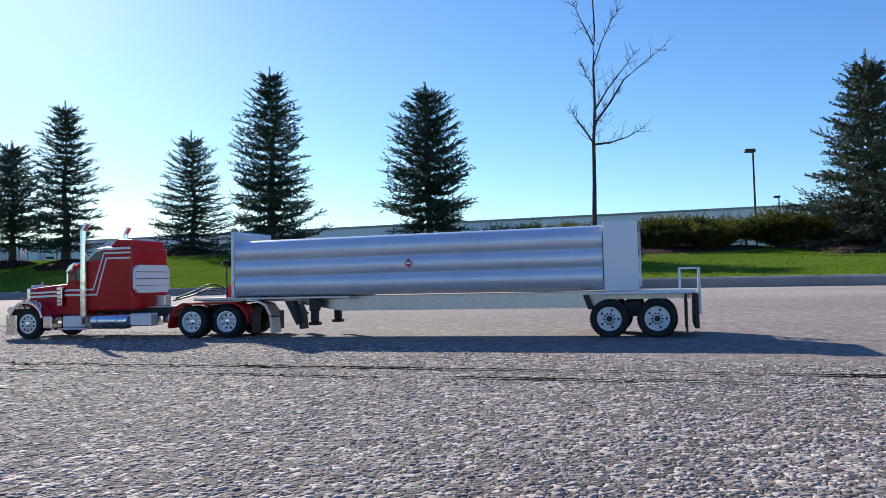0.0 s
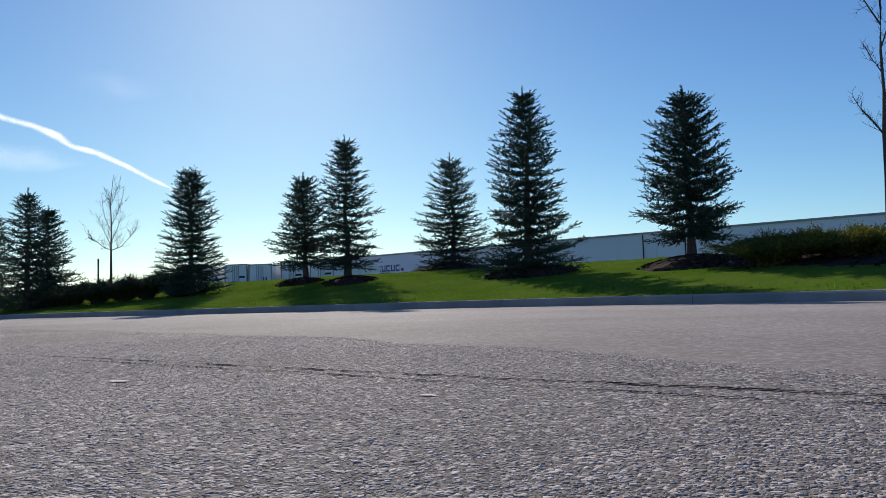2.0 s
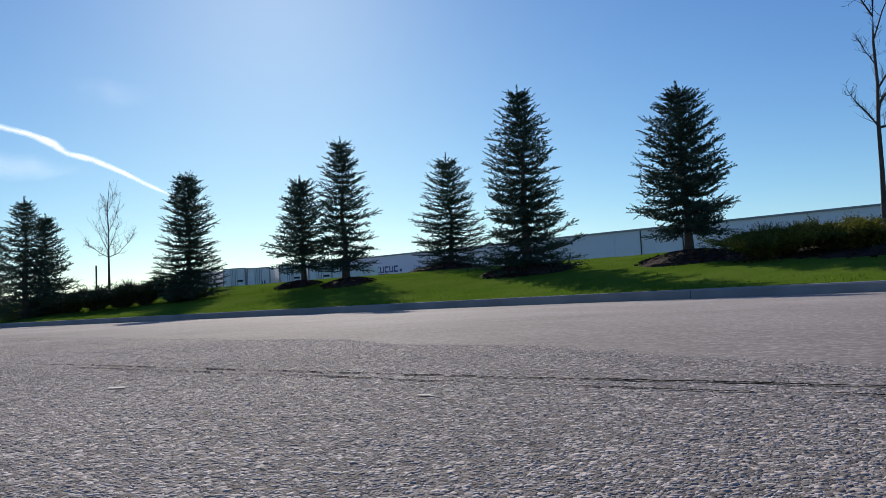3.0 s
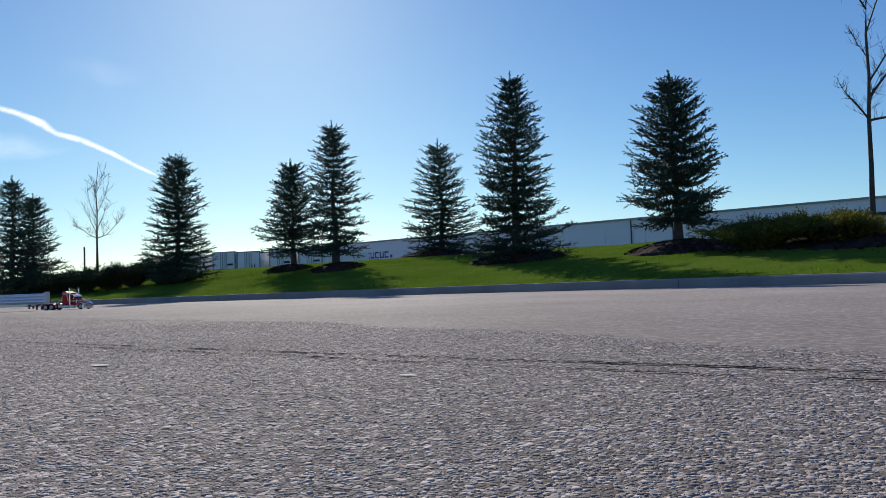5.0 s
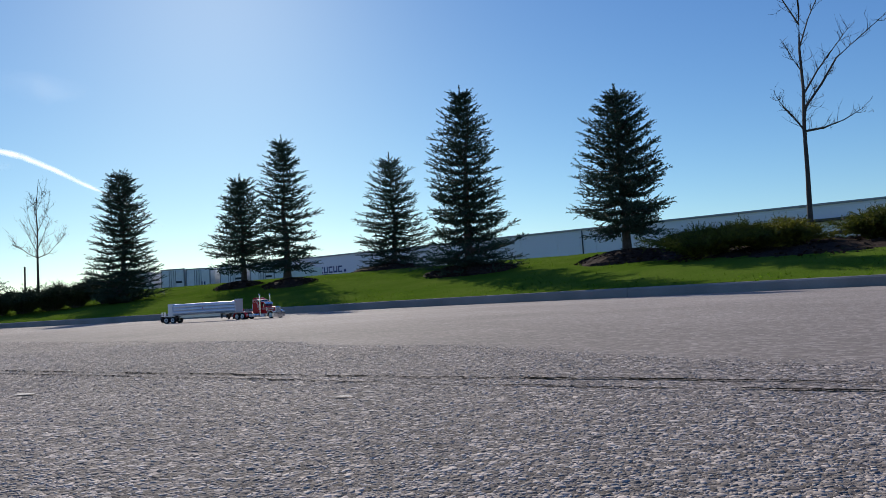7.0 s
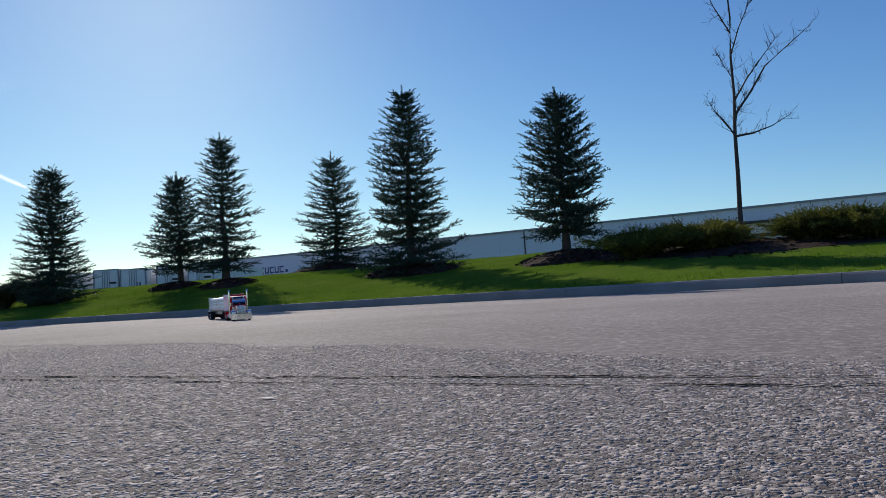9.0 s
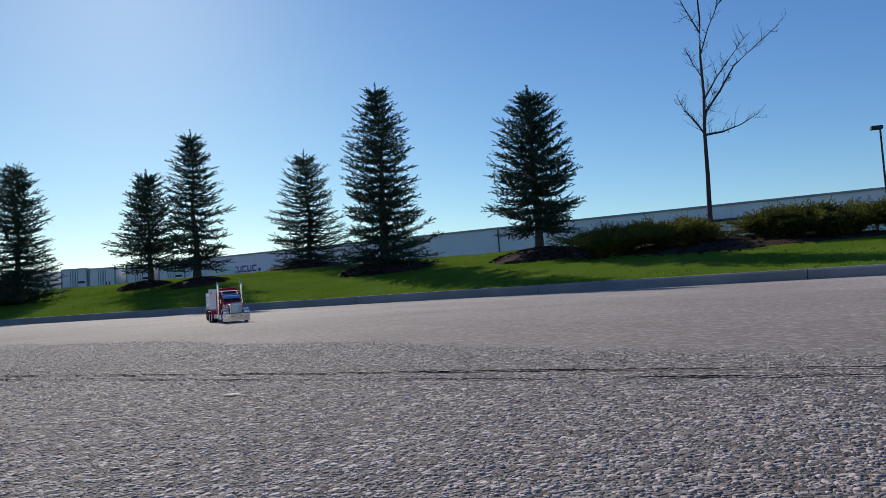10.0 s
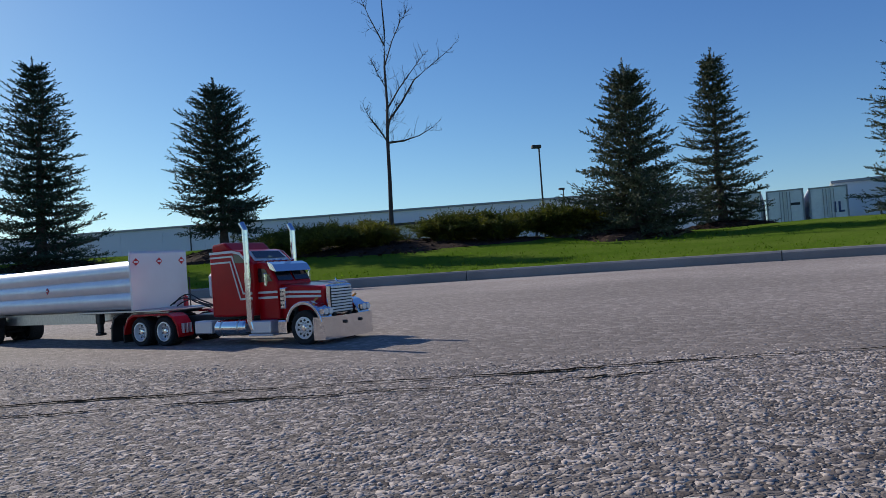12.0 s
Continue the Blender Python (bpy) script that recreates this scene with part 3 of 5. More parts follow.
def build_mound(x, y, r, high, label, shift=(0, 0)):
    rng = random.Random(int(x * 10 + 500))
    bm = bmesh.new()
    rings, seg = 9, 40
    grid = []
    for i in range(rings + 1):
        q = i / rings
        row = []
        for k in range(seg):
            a = 2 * math.pi * k / seg
            rr = r * q * (1 + 0.12 * math.sin(2 * a + x) + 0.07 * math.sin(5 * a))
            px, py = x + shift[0] + rr * math.cos(a), y + shift[1] + rr * 0.8 * math.sin(a)
            top = high * (1 - q * q) + (rng.uniform(-0.025, 0.03) if 0 < q < 1 else 0)
            row.append(bm.verts.new((px, py, ground(px, py) + (top if q < 1 else -0.05))))
        grid.append(row)
    for a, b in zip(grid[1:], grid[2:]):
        for k in range(seg):
            bm.faces.new((a[k], a[(k + 1) % seg], b[(k + 1) % seg], b[k]))
    bm.faces.new(grid[1])
    mound = tagged(part("mulch_bed", bm, MULCH), label, "mulch bed")
    # loose bark chips
    g = np.random.default_rng(int(abs(x) * 7))
    n = 700
    a, q = g.uniform(0, 6.28, n), np.sqrt(g.random(n)) * r
    px, py = x + shift[0] + np.cos(a) * q, y + shift[1] + np.sin(a) * q * 0.8
    pz = np.array([ground(u, w) for u, w in zip(px, py)]) + high * (1 - (q / r) ** 2) + 0.01
    d = g.normal(0, 1, (n, 3)) * (0.03, 0.03, 0.012)
    e = g.normal(0, 1, (n, 3)) * (0.016, 0.016, 0.012)
    c = np.stack([px, py, pz], 1)
    chips = soup("bark_litter", np.stack([c - d, c + e, c + d, c - e], 1).reshape(-1, 3), np.arange(4 * n).reshape(-1, 4), MULCH, mound)
    chips["kind"] = "stuff"


def build_bush(x, y, wide, deep, high, seed, label, mat, group, dense=1.0, low=0.36):
    """A spreading juniper: arching stems from the middle with feathery sprays."""
    rng = np.random.default_rng(seed)
    bush = tagged(new("juniper_bush"), label, "bush", group)
    bush.location = (x, y, ground(x, y) - 0.02)
    stems, bases, dirs, lens = bmesh.new(), [], [], []
    pads = []
    for k in range(9):
        a = 2 * math.pi * (k * 0.618 + rng.uniform(-0.05, 0.05))
        q = 0.25 + 0.75 * math.sqrt((k + 0.4) / 9)
        pads.append((math.cos(a) * wide * 0.75 * q, math.sin(a) * deep * 0.75 * q, high * rng.uniform(0.62, 1.02) * (1.05 - 0.25 * q)))
    for k in range(int(100 * dense)):
        cx, cy, cz = pads[k % 9]
        a = rng.uniform(0, 6.28)
        q = math.sqrt(rng.random())
        root = np.array([rng.normal(0, 0.08), rng.normal(0, 0.06), 0.0])
        mid = np.array([cx * 0.75, cy * 0.75, cz * 0.86])
        end = np.array([cx + math.cos(a) * wide * 0.36 * q, cy + math.sin(a) * deep * 0.40 * q, cz * (1.05 - 0.30 * q * q) + rng.normal(0, 0.035)])
        pts = [root * (1 - t) ** 2 + mid * 2 * t * (1 - t) + end * t * t for t in np.linspace(0, 1, 5)]
        taper(stems, [tuple(p) for p in pts], [0.012, 0.010, 0.008, 0.005, 0.002], 3)
        pts = np.array(pts)
        for t in np.linspace(low, 1, 14):
            i = min(3, int(t * 4))
            p = pts[i] + (pts[i + 1] - pts[i]) * (t * 4 - i)
            for _ in range(2):
                d = (pts[i + 1] - pts[i]) / np.linalg.norm(pts[i + 1] - pts[i]) * 0.7 + rng.normal(0, 0.55, 3) * (1, 1, 0.40)
                bases.append(p)
                dirs.append(d / np.linalg.norm(d))
                lens.append(rng.uniform(0.10, 0.2))
    part("stemwork", stems, BARK, bush)["kind"] = "stuff"
    v, f = needle_cloud(np.array(bases), np.array(dirs), np.array(lens), rng, 12, 0.034, 0.0075)
    crown = soup("foliage", v, f, mat, bush)
    crown["kind"] = "stuff"
    return bush


def build_bare_tree(x, y, trunk, limbs, seed, label, twigs=7, thick=0.075, fine_r=0.006, deep=1, spread=1.0):
    """A leafless tree: trunk and limbs along points, with forking twigs."""
    rng = random.Random(seed)
    tree = tagged(new("bare_tree"), label, "tree")
    tree.location = (x, y, ground(x, y) - 0.03)
    bm = bmesh.new()
    n = len(trunk)
    taper(bm, trunk, [thick * (1 - 0.88 * (i / (n - 1)) ** 0.8) for i in range(n)], 10)
    part("trunk", bm, GREYBARK, tree, smooth=True)
    fine = bmesh.new()

    def sprig(p, d, length, r, level):
        pts, q = [p], Vector(p)
        d = Vector(d).normalized()
        for _ in range(4):
            d = (d + Vector((rng.gauss(0, 0.16), rng.gauss(0, 0.16), rng.gauss(0.09, 0.12)))).normalized()
            q = q + d * length / 4
            pts.append(tuple(q))
        taper(fine, pts, [r * (1 - 0.2 * k) for k in range(5)], 3)
        if level:
            for i in (1, 2, 3, 4):
                if rng.random() < 0.85:
                    side = Vector((rng.gauss(0, 1), rng.gauss(0, 1), rng.gauss(0.3, 0.6))).normalized()
                    sprig(pts[i], d * 0.9 + side * 0.9, length * rng.uniform(0.35, 0.6), r * 0.6, level - 1)

    stem = np.array(trunk)
    for pts, r in limbs:
        z = pts[0][2]
        pts = [(float(np.interp(z, stem[:, 2], stem[:, 0])), float(np.interp(z, stem[:, 2], stem[:, 1])), z)] + list(pts[1:])
        limb = bmesh.new()
        m = len(pts)
        taper(limb, pts, [r * (1 - 0.85 * i / (m - 1)) for i in range(m)], 6)
        part("limb", limb, GREYBARK, tree)
        for i in range(1, m):
            p, q = Vector(pts[i - 1]), Vector(pts[i])
            for _ in range(twigs):
                t = rng.random()
                side = Vector((rng.gauss(0, 1), rng.gauss(0, 1), rng.gauss(0.35, 0.7))).normalized()
                sprig(tuple(p.lerp(q, t)), (q - p).normalized() * 0.8 + side, rng.uniform(0.10, 0.30) * spread, fine_r, deep)
    part("twig_growth", fine, GREYBARK, tree)["kind"] = "stuff"
    return tree


# ---- buildings and far things ----
def wall_run(p, q):
    p, q = Vector(p), Vector(q)
    d = (q - p).normalized()
    return p, q, d, Vector((-d.y, d.x, 0))


def build_warehouse():
    """Long white steel-clad hall behind the bank."""
    p, q, d, n = wall_run((-78, 125, 0), (62, 85.5, 0))
    length, high = (q - p).length, 8.55
    hall = tagged(new("warehouse"), "long white steel-clad warehouse with a flat grey-trimmed roof", "building", kind="")
    hall.matrix_world = Matrix.Translation(p) @ Matrix.Rotation(math.atan2(d.y, d.x), 4, 'Z')
    bm = bmesh.new()
    box(bm, 0, length, 0, 40, -0.5, high - 0.25)
    part("wall", bm, WALLPAINT, hall)
    bm = bmesh.new()
    box(bm, -0.3, length + 0.3, -0.25, 40.2, high - 0.25, high)
    part("roof", bm, ROOFTRIM, hall)
    k = 0.0
    while k < length - 6:  # cladding panels
        bm = bmesh.new()
        box(bm, k + 0.02, k + 5.98, -0.10, -0.004, 0.0, high - 0.6, 0.02)
        part("wall_panel", bm, WALLPAINT, hall)
        k += 6.0
    for at in (86, 94, 102, 110, 118, 126):  # dock doors under a canopy
        bm = bmesh.new()
        box(bm, at, at + 3.0, -0.16, -0.11, 1.2, 4.6, 0.03)
        part("dock_door", bm, TRAILERSKIN, hall)
        bm = bmesh.new()
        for a, b, c, e in ((at - 0.3, at, 1.0, 5.0), (at + 3.0, at + 3.3, 1.0, 5.0), (at - 0.3, at + 3.3, 4.6, 5.0)):
            box(bm, a, b, -0.45, -0.11, c, e)
        part("dock_seal", bm, DARKSTEEL, hall)
    bm = bmesh.new()
    box(bm, 84, 131, -1.6, -0.11, 6.3, 6.55)
    part("canopy", bm, DARKSTEEL, hall)
    for at in (70, 76):
        bm = bmesh.new()
        rod(bm, (at, -0.2, 0), (at, -0.2, high - 0.3), 0.09, seg=8)
        part("downpipe", bm, DARKSTEEL, hall)
    for at in (38, 52, 60, 66):
        bm = bmesh.new()
        box(bm, at, at + 0.5, -0.3, -0.11, 4.4, 4.7, 0.03)
        part("wall_lamp", bm, DARKSTEEL, hall)
    for k in range(7):  # company name as plain bars
        a, b = 16.7 + k * 1.13, 17.6 + k * 1.13
        bm = bmesh.new()
        box(bm, a, a + 0.2, -0.14, -0.104, 5.35, 6.5)
        box(bm, a + 0.2, b, -0.14, -0.104, 5.35, 5.6)
        if k % 2 == 0:
            box(bm, a + 0.2, b, -0.14, -0.104, 6.25, 6.5)
        else:
            box(bm, b - 0.2, b, -0.14, -0.104, 5.6, 6.5)
        part("lettering", bm, SIGNBLUE, hall, "dark blue lettering bar")
    bm = bmesh.new()
    box(bm, 24.8, 25.3, -0.14, -0.104, 5.35, 5.85)
    part("lettering", bm, SIGNBLUE, hall, "dark blue lettering bar")
    bm = bmesh.new()
    box(bm, 17.0, 22.0, -0.14, -0.104, 5.02, 5.18)
    part("underline", bm, SIGNBLUE, hall)
    # low white hall further along
    p, q, d, n = wall_run((50.4, 55.9, 0), (74, 36, 0))
    low = tagged(new("low_building"), "low white building beyond the parked trailers", "building")
    low.matrix_world = Matrix.Translation(p) @ Matrix.Rotation(math.atan2(d.y, d.x), 4, 'Z')
    bm = bmesh.new()
    box(bm, 0, 34, 0, 20, -0.5, 5.2)
    part("wall", bm, WALLPAINT, low)
    bm = bmesh.new()
    box(bm, -0.2, 34.2, -0.2, 20.2, 5.2, 5.45)
    part("roof", bm, ROOFTRIM, low)
    k = 0.0
    while k < 32:
        bm = bmesh.new()
        box(bm, k + 0.02, k + 3.98, -0.08, -0.004, 0, 5.0, 0.02)
        part("wall_panel", bm, WALLPAINT, low)
        k += 4.0


def build_van_trailer(x, y, yaw, label, top=4.2, length=14.5, wide=2.55, marks=0):
    """A parked box trailer: body, rear doors with bars, posts, wheels and landing legs. Its rear faces -y."""
    t = tagged(new("box_trailer"), label, "trailer", "parked box trailers")
    t.matrix_world = pose(x, y, 0, 0, 0, yaw)
    bm = bmesh.new()
    box(bm, -wide / 2, wide / 2, 0.06, length, 1.15, top, 0.03)
    part("body", bm, TRAILERSKIN, t)
    for s in (-1, 1):
        bm = bmesh.new()
        box(bm, min(s * 0.03, s * (wide / 2 - 0.12)), max(s * 0.03, s * (wide / 2 - 0.12)), -0.02, 0.055, 1.25, top - 0.12, 0.015)
        door = part("door", bm, TRAILERSKIN, t)
        for u in (0.14, 0.34):
            bm = bmesh.new()
            rod(bm, (s * u, -0.05, 1.25), (s * u, -0.05, top - 0.15), 0.03, seg=6)
            part("lock_bar", bm, ROOFTRIM, door)
        bm = bmesh.new()
        box(bm, s * wide / 2 - 0.1 * (s > 0), s * wide / 2 + 0.1 * (s < 0), -0.03, 0.08, 1.1, top + 0.02)
        part("corner_post", bm, ROOFTRIM, t)
        for k in range(7):
            a = 0.9 + k * (length - 1.6) / 6
            bm = bmesh.new()
            box(bm, s * (wide / 2 + 0.002), s * (wide / 2 + 0.03), a, a + 0.06, 1.25, top - 0.1)
            part("side_post", bm, TRAILERSKIN, t)
        for a in (1.6, 2.9):
            bm = bmesh.new()
            rod(bm, (s * 0.75, a, 0.5), (s * 1.2, a, 0.5), 0.5, seg=16)
            part("wheel", bm, RUBBER, t)
        bm = bmesh.new()
        box(bm, s * 0.9 - 0.06, s * 0.9 + 0.06, length - 3, length - 2.85, 0, 1.15)
        part("landing_leg", bm, DARKSTEEL, t)
    bm = bmesh.new()
    box(bm, -wide / 2, wide / 2, -0.035, 0.08, 1.0, 1.16)
    part("rear_sill", bm, DARKSTEEL, t)
    bm = bmesh.new()
    box(bm, -wide / 2, wide / 2, -0.035, 0.08, top - 0.06, top + 0.03)
    part("rear_header", bm, ROOFTRIM, t)
    bm = bmesh.new()
    if marks == 2:
        box(bm, 0.3, 0.45, -0.03, -0.022, 2.1, 2.9)
        box(bm, 0.6, 0.75, -0.03, -0.022, 2.1, 2.9)
        box(bm, 0.6, 1.0, -0.03, -0.022, 2.1, 2.25)
        part("lettering", bm, SIGNBLUE, t, "dark blue lettering bars")
    else:
        box(bm, 0.3, 1.0, -0.03, -0.022, 2.9, 3.1)
        part("lettering", bm, DARKSTEEL, t, "small dark lettering bar")
    return t


def build_street_lamp(x, y, high, label):
    lamp = tagged(new("street_lamp"), label, "street lamp", "car park lamps")
    lamp.location = (x, y, ground(x, y) - 0.1)
    high = high - lamp.location.z
    bm = bmesh.new()
    rod(bm, (0, 0, 0), (0, 0, 0.6), 0.26, seg=12)
    part("base", bm, CONCRETE, lamp)
    bm = bmesh.new()
    rod(bm, (0, 0, 0.6), (0, 0, high - 0.15), 0.085, 0.065, seg=10)
    part("pole", bm, DARKSTEEL, lamp)
    bm = bmesh.new()
    box(bm, -0.62, 0.16, -0.2, 0.2, high - 0.28, high, 0.05)
    part("lamp_head", bm, DARKSTEEL, lamp)


def ribbon(name, middle, widths, density, label):
    """A streak of cloud along points far off, facing the lot."""
    bm = bmesh.new()
    uv = bm.loops.layers.uv.new()
    rows = []
    for i, p in enumerate(middle):
        p = Vector(p)
        d = (Vector(middle[min(i + 1, len(middle) - 1)]) - Vector(middle[max(i - 1, 0)])).normalized()
        up = d.cross(p.normalized()).normalized() * widths[i]
        rows.append((bm.verts.new(p - up), bm.verts.new(p + up)))
    for i in range(len(rows) - 1):
        f = bm.faces.new((rows[i][0], rows[i + 1][0], rows[i + 1][1], rows[i][1]))
        for loop, (u, v) in zip(f.loops, ((density[i], 0), (density[i + 1], 0), (density[i + 1], 1), (density[i], 1))):
            loop[uv].uv = (u, v)
    ob = part(name, bm, VAPOUR)
    ob.visible_shadow = False
    tagged(ob, label, "cloud", kind="structure")


# ---- the model lorry ----
def wheel(parent, at, wide, rim_mat, seg, label, side, front=False):
    """Tyre, rim, hub and bolts, turning about its x axis."""
    hub = new("wheel")
    hub.parent = parent
    hub.location = at
    R = 0.0415
    bm = bmesh.new()
    w = wide / 2
    lathe(bm, [(0.026, -w * 0.8), (0.036, -w), (0.040, -w * 0.86), (R, -w * 0.6), (R, w * 0.6), (0.040, w * 0.86), (0.036, w), (0.026, w * 0.8), (0.026, -w * 0.8)], 36, False)
    for k in range(36):  # tread blocks
        a = 2 * math.pi * k / 36
        for s in (-0.42, 0.42):
            bmesh.ops.create_cube(bm, size=1, matrix=Matrix.Rotation(a, 4, 'X') @ Matrix.Translation((s * w, 0, R)) @ Matrix.Diagonal((w * 0.55, 0.0048, 0.0016, 1)))
    part("tyre", bm, RUBBER, hub)
    o = side
    bm = bmesh.new()
    if front:  # shallow dish with a ring of round holes
        face, ring, hole, count, hub_r = 0.78, 0.0185, 0.0029, 10, 0.0085
        lathe(bm, [(0.0265, o * w * 0.2), (0.0268, o * w * 0.96), (0.0240, o * w * 0.98), (0.0228, o * w * 0.72), (0.0125, o * w * 0.80), (0.0, o * w * 0.80)], 32)
    elif rim_mat is WHITE:  # flat painted disc
        face, ring, hole, count, hub_r = 0.70, 0.0192, 0.0026, 5, 0.0062
        lathe(bm, [(0.0265, o * w * 0.2), (0.0262, o * w * 0.92), (0.0245, o * w * 0.92), (0.0235, o * w * 0.68), (0.0120, o * w * 0.72), (0.0, o * w * 0.72)], 32)
    else:  # deep dish round a bright hub
        face, ring, hole, count, hub_r = 0.44, 0.0178, 0.0026, 8, 0.0088
        lathe(bm, [(0.0265, o * w * 0.2), (0.0270, o * w * 0.95), (0.0242, o * w * 0.96), (0.0225, o * w * 0.44), (0.0125, o * w * 0.46), (0.0, o * w * 0.46)], 32)
    rim = part("rim", bm, rim_mat, hub, label)
    dark = bmesh.new()
    for k in range(count):
        a = 2 * math.pi * (k + 0.5) / count
        bmesh.ops.create_cone(dark, cap_ends=True, segments=10, radius1=hole, radius2=hole, depth=0.0016,
                              matrix=Matrix.Translation((o * w * (face + 0.03), ring * math.cos(a), ring * math.sin(a))) @ Matrix.Rotation(math.pi / 2, 4, 'Y'))
    part("hand_holes", dark, BLACK, rim)
    bm = bmesh.new()
    lathe(bm, [(hub_r, o * w * face), (hub_r, o * w * (face + 0.18)), (hub_r * 0.75, o * w * (face + 0.30)), (0.0, o * w * (face + 0.33))], 16)
    part("hub_cap", bm, DARKSTEEL if rim_mat is WHITE else CHROME, rim)
    bm = bmesh.new()
    for k in range(10):
        a = 2 * math.pi * k / 10
        r = 0.0112 if rim_mat is WHITE else 0.0128
        bmesh.ops.create_cone(bm, cap_ends=True, segments=6, radius1=0.0021, radius2=0.0016, depth=0.005,
                              matrix=Matrix.Translation((o * w * (face + 0.10), r * math.cos(a), r * math.sin(a))) @ Matrix.Rotation(math.pi / 2, 4, 'Y'))
    part("bolts", bm, BLACK if rim_mat is WHITE else STEEL, rim)
    return hub


def diamond(parent, at, r, normal, mat, tilt=0):
    """A placard on its point, with a plain white bar."""
    bm = bmesh.new()
    u = Vector((0, 0, 1))
    n = Vector(normal)
    v = n.cross(u)
    at = Vector(at)
    c = [at + u * r, at + v * r, at - u * r, at - v * r]
    lo = [bm.verts.new(p) for p in c]
    hi = [bm.verts.new(p + n * 0.0012) for p in c]
    bm.faces.new(lo)
    bm.faces.new(hi)
    for i in range(4):
        bm.faces.new((lo[i], lo[(i + 1) % 4], hi[(i + 1) % 4], hi[i]))
    plate = part("placard", bm, mat, parent, "small diamond placard with a white bar")
    bm = bmesh.new()
    q = at + n * 0.0016
    vs = [q + u * r * 0.22 + v * r * 0.6, q - u * r * 0.22 + v * r * 0.6, q - u * r * 0.22 - v * r * 0.6, q + u * r * 0.22 - v * r * 0.6]
    bm.faces.new([bm.verts.new(p) for p in vs])
    part("bar", bm, WHITE, plate)


def strip(bm, points, half, x, out):
    """A flat stripe in a side plane x, along (y, z) points, standing out a little."""
    for (y0, z0), (y1, z1) in zip(points, points[1:]):
        d = Vector((y1 - y0, z1 - z0)).normalized()
        n = Vector((-d.y, d.x)) * half
        e = d * half * 0.9
        c = [(y0 - e.x + n.x, z0 - e.y + n.y), (y1 + e.x + n.x, z1 + e.y + n.y), (y1 + e.x - n.x, z1 + e.y - n.y), (y0 - e.x - n.x, z0 - e.y - n.y)]
        lo = [bm.verts.new((x, *p)) for p in c]
        hi = [bm.verts.new((x + out, *p)) for p in c]
        bm.faces.new(lo)
        bm.faces.new(hi)
        for i in range(4):
            bm.faces.new((lo[i], lo[(i + 1) % 4], hi[(i + 1) % 4], hi[i]))


SLEEPER_Y = ((0.13, 0.15, 0.352, 0.6), (0.215, 0.235, 0.387, 0.635))
CHASSIS_Y = ((-0.5, 0.09, 0.148, 0.46, 0.60), (-0.5, 0.09, 0.225, 0.495, 0.635))
CAB_Z = ((0, 0.06, 0.30, 0.36), (0, 0.06, 0.272, 0.323))
TRAILER_Z = ((0, 0.0415, 0.074, 0.094, 0.108, 0.118, 0.122, 0.268, 0.274, 0.30), (0, 0.0415, 0.064, 0.087, 0.094, 0.1025, 0.105, 0.255, 0.272, 0.30))


def reshape(ob, ys, zs):
    """Moves a part's corners from the drawing's lengths and heights to the model's."""
    for v in ob.data.vertices:
        v.co.y, v.co.z = np.interp(v.co.y, *ys), np.interp(v.co.z, *zs)


